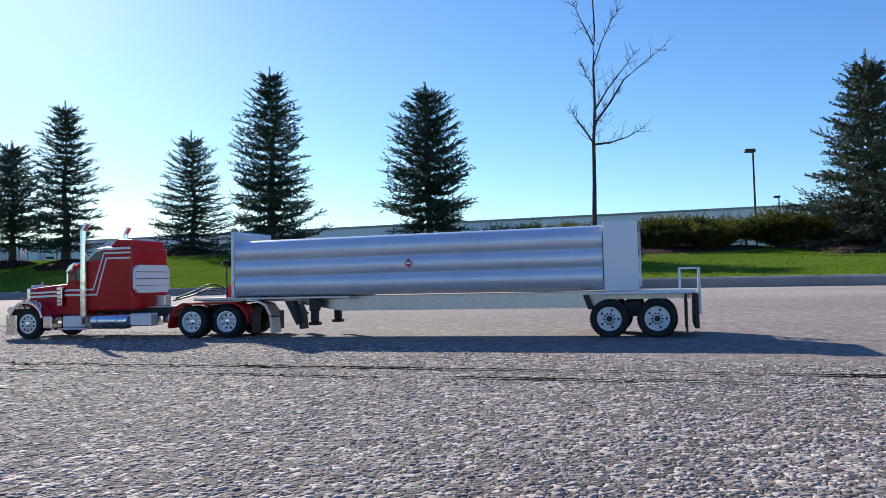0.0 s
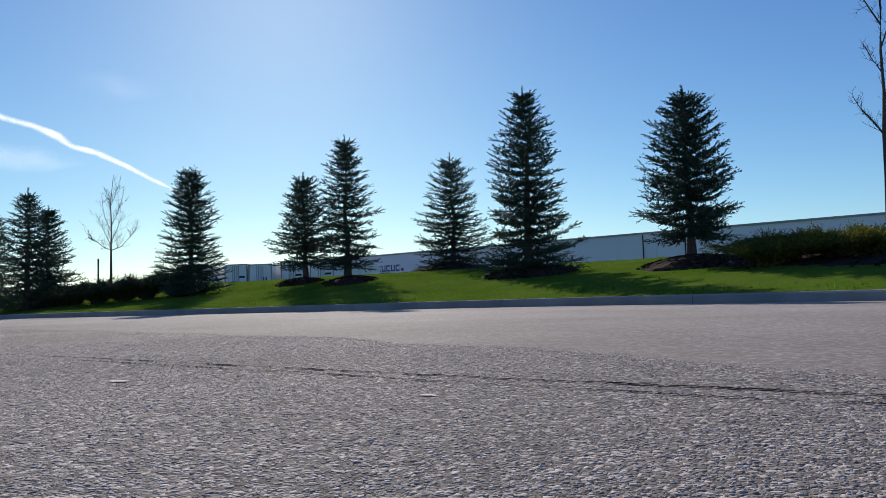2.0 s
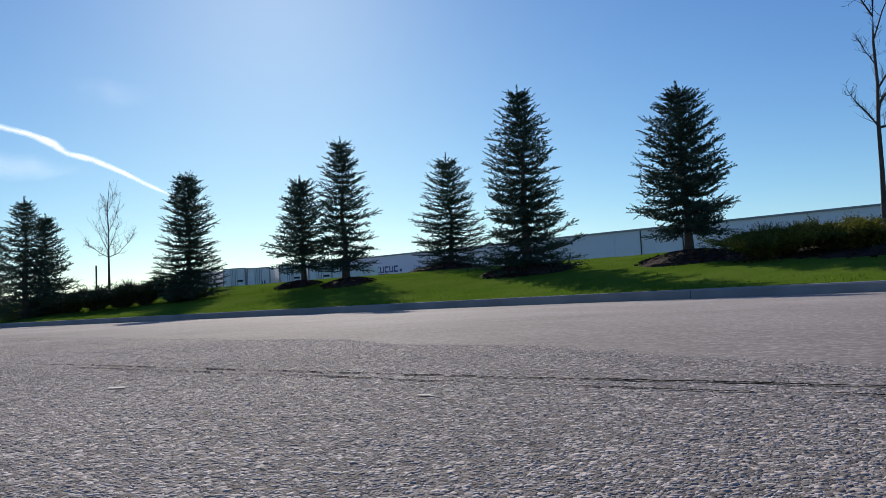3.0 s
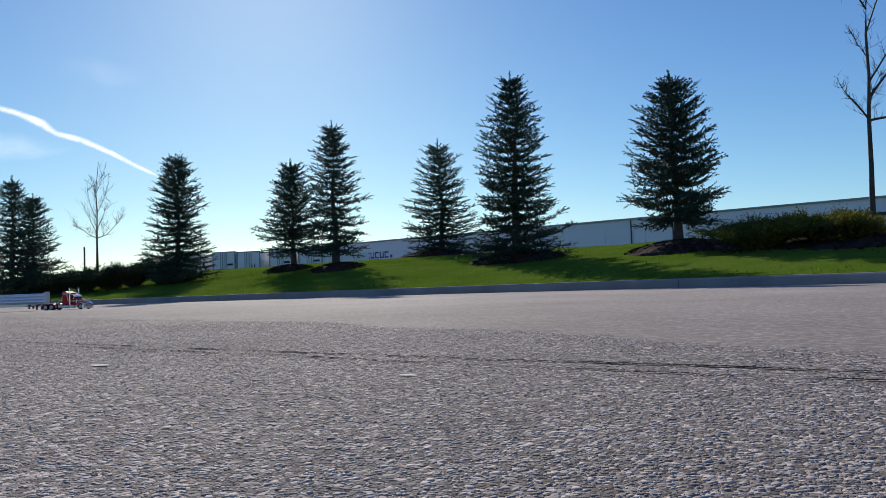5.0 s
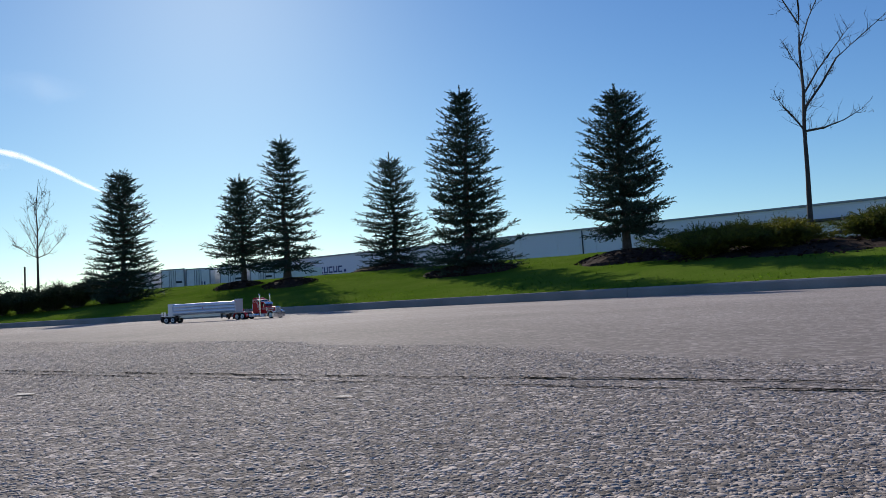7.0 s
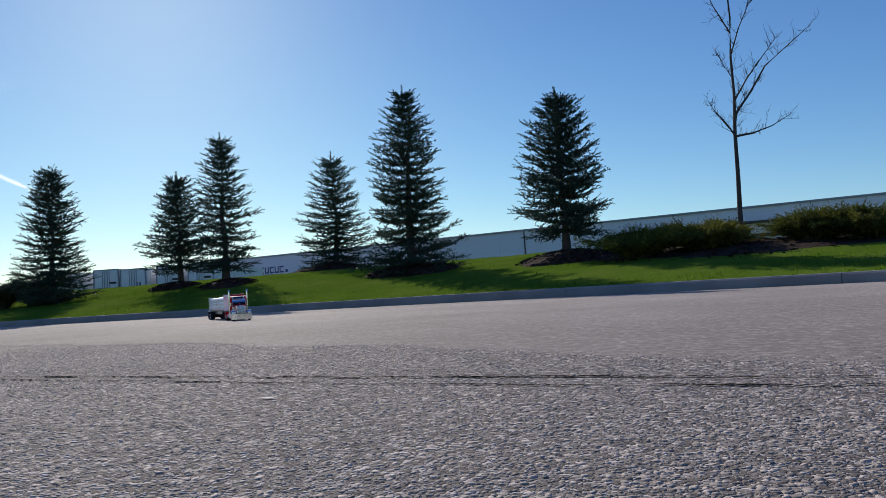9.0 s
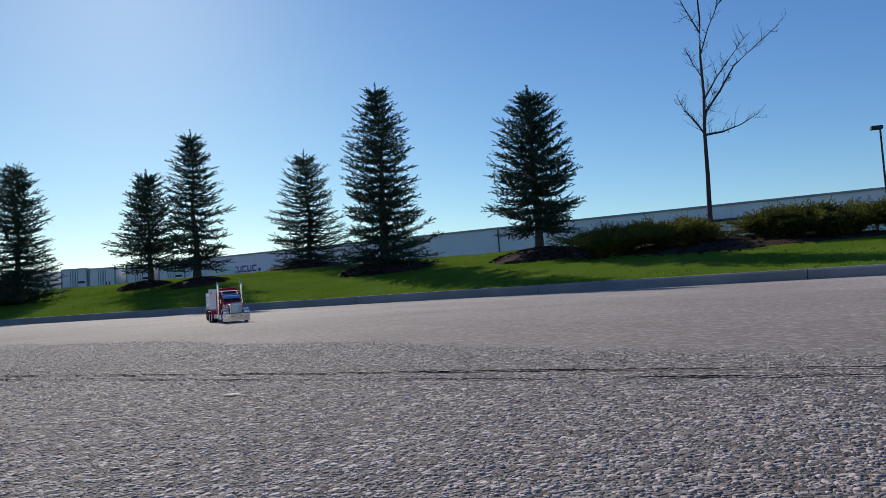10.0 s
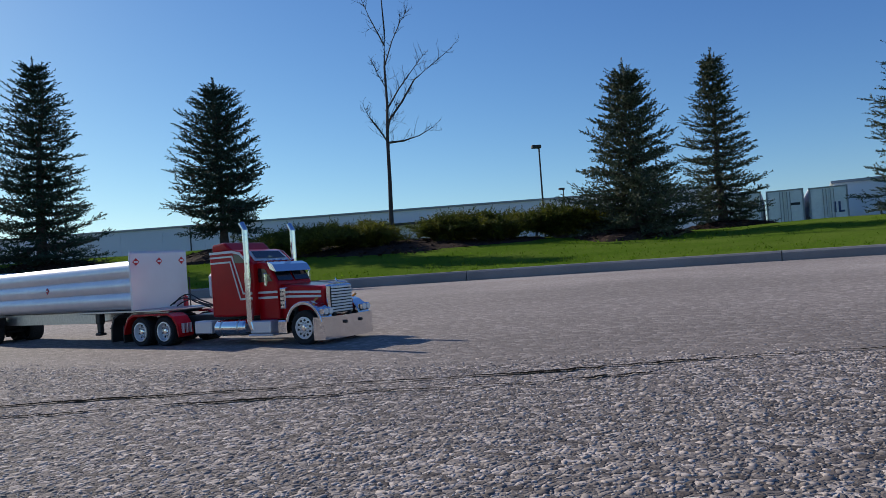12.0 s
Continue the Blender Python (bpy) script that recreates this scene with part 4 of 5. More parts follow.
def build_tractor():
    """Long-nosed model tractor with a sleeper. Forward is +y; the origin lies on the ground midway between the drive axles."""
    t = tagged(new("toy_truck"), "red and chrome model semi truck with a tall sleeper cab", "toy truck")
    wheels = []
    for s in (-1, 1):
        wheels.append(wheel(t, (s * 0.079, 0.555, 0.0415), 0.025, RIM, 1, "polished rim with ten bolts", s, True))
        for y in (0.05, -0.05):
            wheels.append(wheel(t, (s * 0.070, y, 0.0415), 0.046, RIM, 1, "polished rim with a raised hub", s))
    # frame
    for s in (-1, 1):
        bm = bmesh.new()
        box(bm, s * 0.030 - 0.004, s * 0.030 + 0.004, -0.10, 0.57, 0.056, 0.078, 0.001)
        part("frame_rail", bm, BLACK, t)
    for y in (-0.095, 0.0, 0.33, 0.46):
        bm = bmesh.new()
        box(bm, -0.026, 0.026, y, y + 0.012, 0.058, 0.076)
        part("cross_member", bm, BLACK, t)
    for y in (0.52, 0.05, -0.05):
        bm = bmesh.new()
        rod(bm, (-0.058, y, 0.0415), (0.058, y, 0.0415), 0.006, seg=8)
        if y < 0.2:
            box(bm, -0.02, 0.02, y - 0.02, y + 0.02, 0.03, 0.055, 0.005)
        part("axle", bm, BLACK, t)
    # hood
    bm = bmesh.new()
    prism(bm, [(0.415, 0.062), (0.415, 0.162), (0.47, 0.158), (0.545, 0.150), (0.553, 0.140), (0.553, 0.062)], -0.052, 0.052, 0.006)
    hood = part("hood", bm, RED, t)
    for s in (-1, 1):
        for a, b in ((0.139, 0.134), (0.126, 0.122)):
            bm = bmesh.new()
            strip(bm, [(0.425, a), (0.545, b)], 0.0032, s * 0.0525, s * 0.001)
            part("stripe", bm, SILVER, hood)
    # grille
    bm = bmesh.new()
    box(bm, -0.046, 0.046, 0.5535, 0.566, 0.066, 0.152, 0.005, 2)
    box(bm, -0.036, 0.036, 0.556, 0.562, 0.150, 0.160, 0.004)
    rod(bm, (0, 0.558, 0.158), (0, 0.552, 0.170), 0.003, 0.001, seg=6)
    grille = part("grille_surround", bm, CHROME, t)
    bm = bmesh.new()
    box(bm, -0.040, 0.040, 0.5662, 0.5674, 0.072, 0.146)
    part("grille_back", bm, BLACK, grille)
    for k in range(9):
        bm = bmesh.new()
        z = 0.075 + k * 0.0082
        box(bm, -0.040, 0.040, 0.5676, 0.5705, z, z + 0.0056, 0.0012)
        part("grille_bar", bm, RIM, grille)
    # bumper
    bm = bmesh.new()
    outline = [(0.0, 0.0)]
    prof = [(-0.097, 0.556), (-0.094, 0.588), (-0.05, 0.598), (0.05, 0.598), (0.094, 0.588), (0.097, 0.556)]
    for z0, z1 in ((0.012, 0.066),):
        lo = [bm.verts.new((x, y, z0)) for x, y in prof] + [bm.verts.new((x * 0.97, y - 0.004, z0)) for x, y in prof[::-1]]
        hi = [bm.verts.new((v.co.x, v.co.y, z1)) for v in lo]
        bm.faces.new(lo)
        bm.faces.new(hi[::-1])
        m = len(lo)
        for i in range(m):
            bm.faces.new((lo[i], lo[(i + 1) % m], hi[(i + 1) % m], hi[i]))
    bumper = part("bumper", bm, CHROME, t, "deep polished bumper")
    for x in (-0.03, 0.03):
        bm = bmesh.new()
        rod(bm, (x, 0.597, 0.050), (x, 0.603, 0.050), 0.004, seg=10)
        part("fog_lamp", bm, BLACK, bumper)
    # front fenders, headlights
    for s in (-1, 1):
        bm = bmesh.new()
        x0, x1 = sorted((s * 0.053, s * 0.096))
        arc = []
        for k in range(11):
            a = math.radians(-8 + 176 * k / 10)
            arc.append((0.520 + 0.058 * math.cos(a) + 0.004, 0.046 + 0.060 * math.sin(a)))
        inner = [(y * 1.0 + (0.522 - y) * 0.13, z - (z - 0.040) * 0.13) for y, z in arc]
        prism(bm, arc + inner[::-1], x0, x1, 0.0015)
        box(bm, x0, x1, 0.440, 0.468, 0.028, 0.062, 0.003)
        fender = part("fender", bm, CHROME, t, "bare metal front fender")
        bm = bmesh.new()
        xa, xb = sorted((s * 0.056, s * 0.094))
        box(bm, xa, xb, 0.572, 0.585, 0.070, 0.088, 0.003)
        light = part("headlight", bm, CHROME, t)
        for dx in (0.066, 0.084):
            bm = bmesh.new()
            rod(bm, (s * dx, 0.585, 0.079), (s * dx, 0.5872, 0.079), 0.0075, seg=14)
            part("lens", bm, RIM, light)
        bm = bmesh.new()
        rod(bm, (s * 0.075, 0.545, 0.106), (s * 0.075, 0.555, 0.112), 0.003, seg=8)
        part("marker_lamp", bm, AMBER, fender)
    # cab and sleeper
    bm = bmesh.new()
    prism(bm, [(0.350, 0.062), (0.350, 0.232), (0.372, 0.228), (0.392, 0.216), (0.420, 0.166), (0.420, 0.062)], -0.064, 0.064, 0.005)
    cab = part("cab", bm, RED, t)
    bm = bmesh.new()
    prism(bm, [(0.150, 0.076), (0.150, 0.268), (0.262, 0.272), (0.300, 0.266), (0.352, 0.226), (0.352, 0.076)], -0.081, 0.081, 0.006)
    sleeper = part("sleeper", bm, RED, t, "tall red sleeper with silver stripes")
    bm = bmesh.new()
    prism(bm, [(0.155, 0.266), (0.155, 0.292), (0.215, 0.296), (0.250, 0.270)], -0.074, 0.074, 0.006)
    part("roof_fairing", bm, RED, sleeper)
    for s in (-1, 1):
        x = s * 0.0815
        for run in ([(0.156, 0.252), (0.262, 0.252), (0.306, 0.142), (0.346, 0.142)], [(0.156, 0.236), (0.252, 0.236), (0.292, 0.126), (0.346, 0.126)]):
            bm = bmesh.new()
            strip(bm, run, 0.0025, x, s * 0.001)
            part("stripe", bm, SILVER, sleeper, "silver stripe along the sleeper")
    for s in (-1, 1):
        bm = bmesh.new()
        strip(bm, [(0.156, 0.2655), (0.262, 0.2655), (0.298, 0.2585), (0.338, 0.2285)], 0.0036, s * 0.0815, s * 0.001)
        part("stripe", bm, SILVER, sleeper, "wide silver stripe along the roof edge")
    bm = bmesh.new()
    lo = [bm.verts.new(c) for c in ((-0.060, 0.306, 0.2635), (0.060, 0.306, 0.2635), (0.064, 0.345, 0.2334), (-0.064, 0.345, 0.2334))]
    hi = [bm.verts.new(v.co + Vector((0, 0.0012, 0.0016))) for v in lo]
    bm.faces.new(lo)
    bm.faces.new(hi[::-1])
    for i in range(4):
        bm.faces.new((lo[i], lo[(i + 1) % 4], hi[(i + 1) % 4], hi[i]))
    roof_window = part("roof_window", bm, SILVER, sleeper, "pale-framed roof window")
    bm = bmesh.new()
    lo = [bm.verts.new((x, y, z + 0.0030)) for x, y, z in ((-0.050, 0.312, 0.2600), (0.050, 0.312, 0.2600), (0.054, 0.339, 0.2392), (-0.054, 0.339, 0.2392))]
    hi = [bm.verts.new(v.co + Vector((0, 0.0006, 0.0008))) for v in lo]
    bm.faces.new(lo)
    bm.faces.new(hi[::-1])
    for i in range(4):
        bm.faces.new((lo[i], lo[(i + 1) % 4], hi[(i + 1) % 4], hi[i]))
    part("pane", bm, GLASS, roof_window)
    for s in (-1, 1):
        for a in (0.141, 0.126):
            bm = bmesh.new()
            strip(bm, [(0.345, a), (0.415, a)], 0.0032, s * 0.0645, s * 0.001)
            part("stripe", bm, SILVER, cab)
        bm = bmesh.new()
        prism(bm, [(0.356, 0.170), (0.356, 0.212), (0.380, 0.208), (0.404, 0.172)], s * 0.0642, s * 0.0652)
        part("side_window", bm, GLASS, cab)
        # dark pane added in place of the roof's inset, darker red side
        bm = bmesh.new()
        prism(bm, [(0.270, 0.232), (0.270, 0.258), (0.298, 0.254), (0.334, 0.230)], s * 0.0812, s * 0.0822)
        part("sleeper_window", bm, GLASS, sleeper)
        bm = bmesh.new()  # mirror
        box(bm, s * 0.082 - 0.005, s * 0.082 + 0.005, 0.395, 0.400, 0.160, 0.196, 0.002)
        rod(bm, (s * 0.064, 0.398, 0.165), (s * 0.082, 0.398, 0.170), 0.0015, seg=6)
        rod(bm, (s * 0.064, 0.398, 0.192), (s * 0.082, 0.398, 0.188), 0.0015, seg=6)
        part("mirror", bm, CHROME, cab)
        bm = bmesh.new()  # air cleaner on the cowl
        box(bm, s * 0.061 - 0.009, s * 0.061 + 0.009, 0.428, 0.446, 0.092, 0.152, 0.003, 2)
        cleaner = part("air_cleaner", bm, CHROME, t)
        bm = bmesh.new()
        for k in range(4):
            for q in (0.4335, 0.4405):
                rod(bm, (s * 0.0701, q, 0.103 + k * 0.0125), (s * 0.0709, q, 0.103 + k * 0.0125), 0.0021, seg=8)
        part("grille_holes", bm, BLACK, cleaner)
        bm = bmesh.new()  # exhaust stack
        x = s * 0.088
        pipe(bm, [(x * 0.97, 0.356, 0.040), (x, 0.351, 0.060), (x, 0.351, 0.325), (x, 0.339, 0.347)], 0.0076, 14)
        rod(bm, (x, 0.351, 0.062), (x, 0.351, 0.20), 0.0090, seg=16)
        part("exhaust_stack", bm, CHROME, t)
        bm = bmesh.new()  # fuel tank
        lathe(bm, [(0.0, 0.226), (0.016, 0.226), (0.0205, 0.230), (0.0212, 0.234), (0.0212, 0.330), (0.0205, 0.334), (0.016, 0.338), (0.0, 0.338)], 30)
        bm.transform(Matrix.Translation((s * 0.072, 0, 0.046)) @ Matrix.Rotation(math.pi / 2, 4, 'Z'))
        tank = part("fuel_tank", bm, CHROME, t, smooth=True)
        for y in (0.25, 0.31):
            bm = bmesh.new()
            rod(bm, (s * 0.072, y, 0.046), (s * 0.072, y + 0.005, 0.046), 0.0219, seg=30)
            part("tank_strap", bm, STEEL, tank)
        bm = bmesh.new()  # steps
        xa, xb = sorted((s * 0.055, s * 0.090))
        box(bm, xa, xb, 0.355, 0.425, 0.030, 0.062, 0.003)
        box(bm, xa, xb, 0.350, 0.432, 0.024, 0.029, 0.001)
        part("step_box", bm, SHEET, t)
        bm = bmesh.new()
        box(bm, xa, xb, 0.152, 0.215, 0.032, 0.066, 0.003)
        part("battery_box", bm, SHEET, t)
        bm = bmesh.new()  # rear half fenders
        xa, xb = sorted((s * 0.046, s * 0.096))
        arc = [(0.118, 0.030), (0.112, 0.060), (0.095, 0.082), (0.075, 0.091), (-0.075, 0.091), (-0.095, 0.082), (-0.112, 0.060), (-0.118, 0.040)]
        inner = [(y * 0.955, z - 0.005) for y, z in arc]
        prism(bm, arc + inner[::-1], xa, xb, 0.0008)
        rear = part("rear_fender", bm, RED, t, "glossy red fender over the drive wheels")
        # three bright bars put in as shapes for gloss highlights on the red
        bm = bmesh.new()
        for k in range(3):
            box(bm, xa + 0.010 + k * 0.012, xa + 0.014 + k * 0.012, 0.1145, 0.1225, 0.036, 0.062)
        part("stripe", bm, SILVER, rear)
        bm = bmesh.new()
        box(bm, s * 0.07 - 0.022, s * 0.07 + 0.022, -0.124, -0.121, 0.012, 0.062)
        part("mudflap", bm, BLACK, t)
    # windscreen, visor, lamps
    bm = bmesh.new()
    bm2 = [(0.4165, 0.170), (0.3930, 0.2125)]
    for s in (-1, 1):
        vs = [(s * 0.004, *bm2[0]), (s * 0.058, *bm2[0]), (s * 0.055, *bm2[1]), (s * 0.004, *bm2[1])]
        lo = [bm.verts.new((x, y + 0.0015, z + 0.0012)) for x, y, z in vs]
        hi = [bm.verts.new((x, y + 0.0035, z + 0.0028)) for x, y, z in vs]
        bm.faces.new(lo)
        bm.faces.new(hi)
        for i in range(4):
            bm.faces.new((lo[i], lo[(i + 1) % 4], hi[(i + 1) % 4], hi[i]))
    part("windscreen", bm, GLASS, cab)
    bm = bmesh.new()
    prism(bm, [(0.390, 0.224), (0.404, 0.217), (0.4165, 0.198), (0.4185, 0.199), (0.4065, 0.2195), (0.391, 0.2275)], -0.066, 0.066)
    for s in (-1, 1):  # turned-in cheeks
        prism(bm, [(0.392, 0.2235), (0.404, 0.217), (0.4165, 0.198), (0.398, 0.208)], s * 0.0655, s * 0.0668)
    part("visor", bm, CHROME, cab)
    for k in range(5):
        bm = bmesh.new()
        rod(bm, (-0.048 + k * 0.024, 0.370, 0.231), (-0.048 + k * 0.024, 0.378, 0.234), 0.0042, 0.002, seg=8)
        part("roof_lamp", bm, CHROME, cab)
    bm = bmesh.new()
    for s in (-1, 1):
        rod(bm, (s * 0.008, 0.4185, 0.1725), (s * 0.024, 0.4035, 0.200), 0.0009, seg=5)
    part("wiper", bm, BLACK, cab)
    # panel on the back of the sleeper
    bm = bmesh.new()
    c = [(-0.078, 0.142), (-0.078, 0.200), (-0.064, 0.214), (0.064, 0.214), (0.078, 0.200), (0.078, 0.142), (0.064, 0.128), (-0.064, 0.128)]
    lo = [bm.verts.new((x, 0.1485, z)) for x, z in c]
    hi = [bm.verts.new((x, 0.140, z)) for x, z in c]
    bm.faces.new(lo)
    bm.faces.new(hi)
    for i in range(8):
        bm.faces.new((lo[i], lo[(i + 1) % 8], hi[(i + 1) % 8], hi[i]))
    back = part("back_panel", bm, WHITE, t, "white louvred panel with cut corners")
    for k in range(3):
        bm = bmesh.new()
        z = 0.150 + k * 0.021
        box(bm, -0.076, 0.076, 0.1388, 0.1398, z, z + 0.0015)
        part("seam", bm, BLACK, back)
    # deck behind the cab, fifth wheel, air lines
    bm = bmesh.new()
    box(bm, -0.026, 0.026, 0.10, 0.148, 0.079, 0.082)
    box(bm, -0.014, 0.014, 0.128, 0.142, 0.082, 0.112, 0.002)
    part("deck_plate", bm, STEEL, t)
    bm = bmesh.new()
    box(bm, -0.032, 0.032, -0.040, 0.040, 0.0785, 0.0835, 0.002)
    part("fifth_wheel", bm, BLACK, t)
    for x, dz in ((-0.012, 0.0), (0.0, 0.01), (0.012, 0.004)):
        bm = bmesh.new()
        pts = [(x, 0.118 - 0.19 * q, 0.096 + dz * 0.6 + (0.022 + dz) * math.sin(q * 4.4) + 0.012 * q) for q in np.linspace(0, 0.7, 11)]
        pipe(bm, pts, 0.0019, 6)
        part("air_line", bm, BLACK, t)
    # final proportions of the cab and chassis
    for ob in t.children_recursive:
        if ob.type != 'MESH' or ob.parent in wheels or ob.parent.parent in wheels:
            continue
        kind = ob.name.split(".")[0]
        owner = ob.parent.name.split(".")[0]
        if kind in ("sleeper", "roof_fairing", "sleeper_window", "roof_window", "pane", "back_panel", "seam") or (kind == "stripe" and owner == "sleeper"):
            reshape(ob, SLEEPER_Y, CAB_Z)
        elif kind in ("frame_rail", "axle", "cross_member", "deck_plate", "air_line"):
            reshape(ob, CHASSIS_Y, ((0, 1), (0, 1)))
        elif kind in ("fuel_tank", "tank_strap", "step_box", "battery_box"):
            reshape(ob, ((0, 1), (0.02, 1.02)), ((0, 1), (0, 1)))
        elif kind in ("bumper", "fog_lamp", "fender", "headlight", "lens", "marker_lamp"):
            reshape(ob, ((0, 1), (0.035, 1.035)), ((0, 1), (0, 1)))
        elif kind in ("rear_fender", "mudflap", "fifth_wheel") or owner == "rear_fender":
            continue
        else:
            reshape(ob, ((0, 1), (0.035, 1.035)) if kind != "exhaust_stack" else ((0, 1), (0.027, 1.027)), CAB_Z)
    return t, wheels


def build_tube_trailer():
    """Gas tube trailer: three rows of white tubes between a bulkhead and a rear cabinet. Forward is +y; the origin is under the kingpin."""
    t = tagged(new("toy_trailer"), "white model tube trailer with stacked gas cylinders", "toy trailer")
    wheels = []
    for s in (-1, 1):
        for y in (-1.02, -1.12):
            wheels.append(wheel(t, (s * 0.069, y, 0.0415), 0.050, WHITE, 1, "white steel rim with dark holes", s))
    r = 0.0300
    for row in range(3):
        for col in range(4):
            bm = bmesh.new()
            x, z = (col - 1.5) * 0.0410, 0.1500 + row * 0.0405
            bmesh.ops.create_cone(bm, cap_ends=True, segments=112, radius1=r, radius2=r, depth=0.925,
                                  matrix=Matrix.Translation((x, -0.5475, z)) @ Matrix.Rotation(math.pi / 2, 4, 'X'))
            part("gas_tube", bm, TUBE, t)
    bm = bmesh.new()
    box(bm, -0.094, 0.094, -0.084, -0.076, 0.118, 0.274, 0.002)
    head = part("bulkhead", bm, SHEET, t, "bright sheet-metal front bulkhead with three placards")
    for x in (-0.075, 0, 0.075):
        diamond(head, (x, -0.0758, 0.255), 0.0105, (0, 1, 0), SIGNRED)
    bm = bmesh.new()
    box(bm, -0.094, 0.094, -1.085, -1.012, 0.116, 0.268, 0.002)
    cab = part("rear_cabinet", bm, WHITE, t, "white rear cabinet with valves and placards")
    for x in (-0.078, 0.078):
        diamond(cab, (x, -1.0852, 0.253), 0.0105, (0, -1, 0), SIGNBLUE if x > 0 else SIGNRED)
    diamond(cab, (0.045, -1.0852, 0.165), 0.0105, (0, -1, 0), SIGNBLUE)
    bm = bmesh.new()
    for a, b, z, h in ((-0.055, -0.035, 0.257, 0.004), (-0.028, 0.030, 0.258, 0.0025), (0.036, 0.056, 0.257, 0.004), (-0.012, 0.010, 0.248, 0.005),
                       (-0.045, -0.036, 0.205, 0.002), (-0.045, -0.038, 0.197, 0.003), (-0.044, -0.039, 0.190, 0.003), (0.02, 0.045, 0.208, 0.0022),
                       (-0.006, 0.0, 0.198, 0.002), (0.030, 0.036, 0.198, 0.003), (-0.085, -0.081, 0.19, 0.016), (0.081, 0.085, 0.19, 0.016)):
        box(bm, a, b, -1.0868, -1.0856, z, z + h)
    part("lettering", bm, SIGNBLUE, cab, "small dark lettering bars")
    bm = bmesh.new()
    for a, b in ((-0.075, -0.050), (-0.044, -0.028), (-0.018, 0.002), (0.014, 0.03), (0.045, 0.075)):
        box(bm, a, b, -1.0868, -1.0856, 0.124, 0.1275)
    part("reflector_tape", bm, SIGNBLUE, cab)
    bm = bmesh.new()
    for x in (-0.022, 0.022):
        box(bm, x - 0.0006, x + 0.0006, -1.0868, -1.0856, 0.140, 0.205)
    box(bm, -0.022, 0.022, -1.0868, -1.0856, 0.204, 0.2052)
    part("door_seam", bm, SILVER, cab)
    for s in (-1, 1):
        diamond(t, (s * 0.0918, -0.56, 0.192), 0.0105, (s, 0, 0), SIGNRED)
    # decks and frame
    bm = bmesh.new()
    box(bm, -0.094, 0.094, -1.200, -0.985, 0.108, 0.1155, 0.0015)
    part("rear_deck", bm, WHITE, t)
    bm = bmesh.new()
    box(bm, -0.085, 0.085, -0.40, 0.045, 0.110, 0.1180, 0.002)
    prism(bm, [(-0.10, 0.110), (0.045, 0.110), (0.030, 0.094), (-0.06, 0.094)], -0.055, 0.055, 0.001)
    part("front_deck", bm, STEEL, t)
    for s in (-1, 1):
        bm = bmesh.new()
        xa, xb = sorted((s * 0.030, s * 0.040))
        prism(bm, [(-0.10, 0.110), (-0.10, 0.100), (-0.20, 0.100), (-0.36, 0.074), (-1.0, 0.074), (-1.04, 0.090), (-1.19, 0.090), (-1.19, 0.108), (-1.0, 0.1145), (-0.3, 0.1145)], xa, xb)
        part("frame_rail", bm, STEEL, t, "plain aluminium frame rail")
        bm = bmesh.new()  # landing gear
        box(bm, s * 0.066 - 0.007, s * 0.066 + 0.007, -0.308, -0.290, 0.038, 0.112, 0.002)
        box(bm, s * 0.066 - 0.011, s * 0.066 + 0.011, -0.313, -0.285, 0.030, 0.038, 0.002)
        box(bm, s * 0.066 - 0.009, s * 0.066 + 0.009, -0.311, -0.287, 0.075, 0.110, 0.002)
        part("landing_leg", bm, BLACK, t)
        bm = bmesh.new()  # flap hanger behind the lorry's wheels
        prism(bm, [(-0.120, 0.112), (-0.150, 0.110), (-0.178, 0.092), (-0.192, 0.066), (-0.196, 0.012), (-0.190, 0.012), (-0.185, 0.064), (-0.172, 0.088), (-0.146, 0.105), (-0.120, 0.108)], s * 0.074 - 0.020, s * 0.074 + 0.020)
        guard = part("splash_guard", bm, STEEL if s < 0 else BLACK, t)
        bm = bmesh.new()
        box(bm, s * 0.074 - 0.0205, s * 0.074 + 0.0205, -0.1975, -0.1885, 0.056, 0.062)
        part("flap_clamp", bm, DARKSTEEL, guard)
        if s < 0:
            bm = bmesh.new()  # slanting second flap
            prism(bm, [(-0.226, 0.104), (-0.248, 0.104), (-0.268, 0.034), (-0.258, 0.032)], s * 0.074 - 0.014, s * 0.074 + 0.014, 0.001)
            part("slanting_flap", bm, DARKSTEEL, t)
        bm = bmesh.new()
        box(bm, s * 0.068 - 0.026, s * 0.068 + 0.026, -1.182, -1.178, 0.014, 0.108)
        part("mudflap", bm, BLACK, t)
        bm = bmesh.new()
        box(bm, s * 0.068 - 0.024, s * 0.068 + 0.024, -1.1842, -1.1826, 0.078, 0.082)
        part("flap_bar", bm, WHITE, t)
        bm = bmesh.new()
        prism(bm, [(-0.965, 0.108), (-0.972, 0.108), (-0.984, 0.072), (-0.976, 0.072)], s * 0.07 - 0.024, s * 0.07 + 0.024)
        part("front_flap", bm, BLACK, t)
        bm = bmesh.new()
        for y in (-1.195,):
            box(bm, s * 0.080 - 0.008, s * 0.080 + 0.008, y, y + 0.004, 0.094, 0.104, 0.001)
        part("tail_lamp", bm, REDLENS, t)
    bm = bmesh.new()
    box(bm, -0.090, 0.090, -1.205, -1.195, 0.020, 0.107, 0.002)
    part("rear_bumper", bm, BLACK, t)
    for y in (-1.02, -1.12):
        bm = bmesh.new()
        rod(bm, (-0.045, y, 0.0415), (0.045, y, 0.0415), 0.006, seg=8)
        part("axle", bm, BLACK, t)
    bm = bmesh.new()
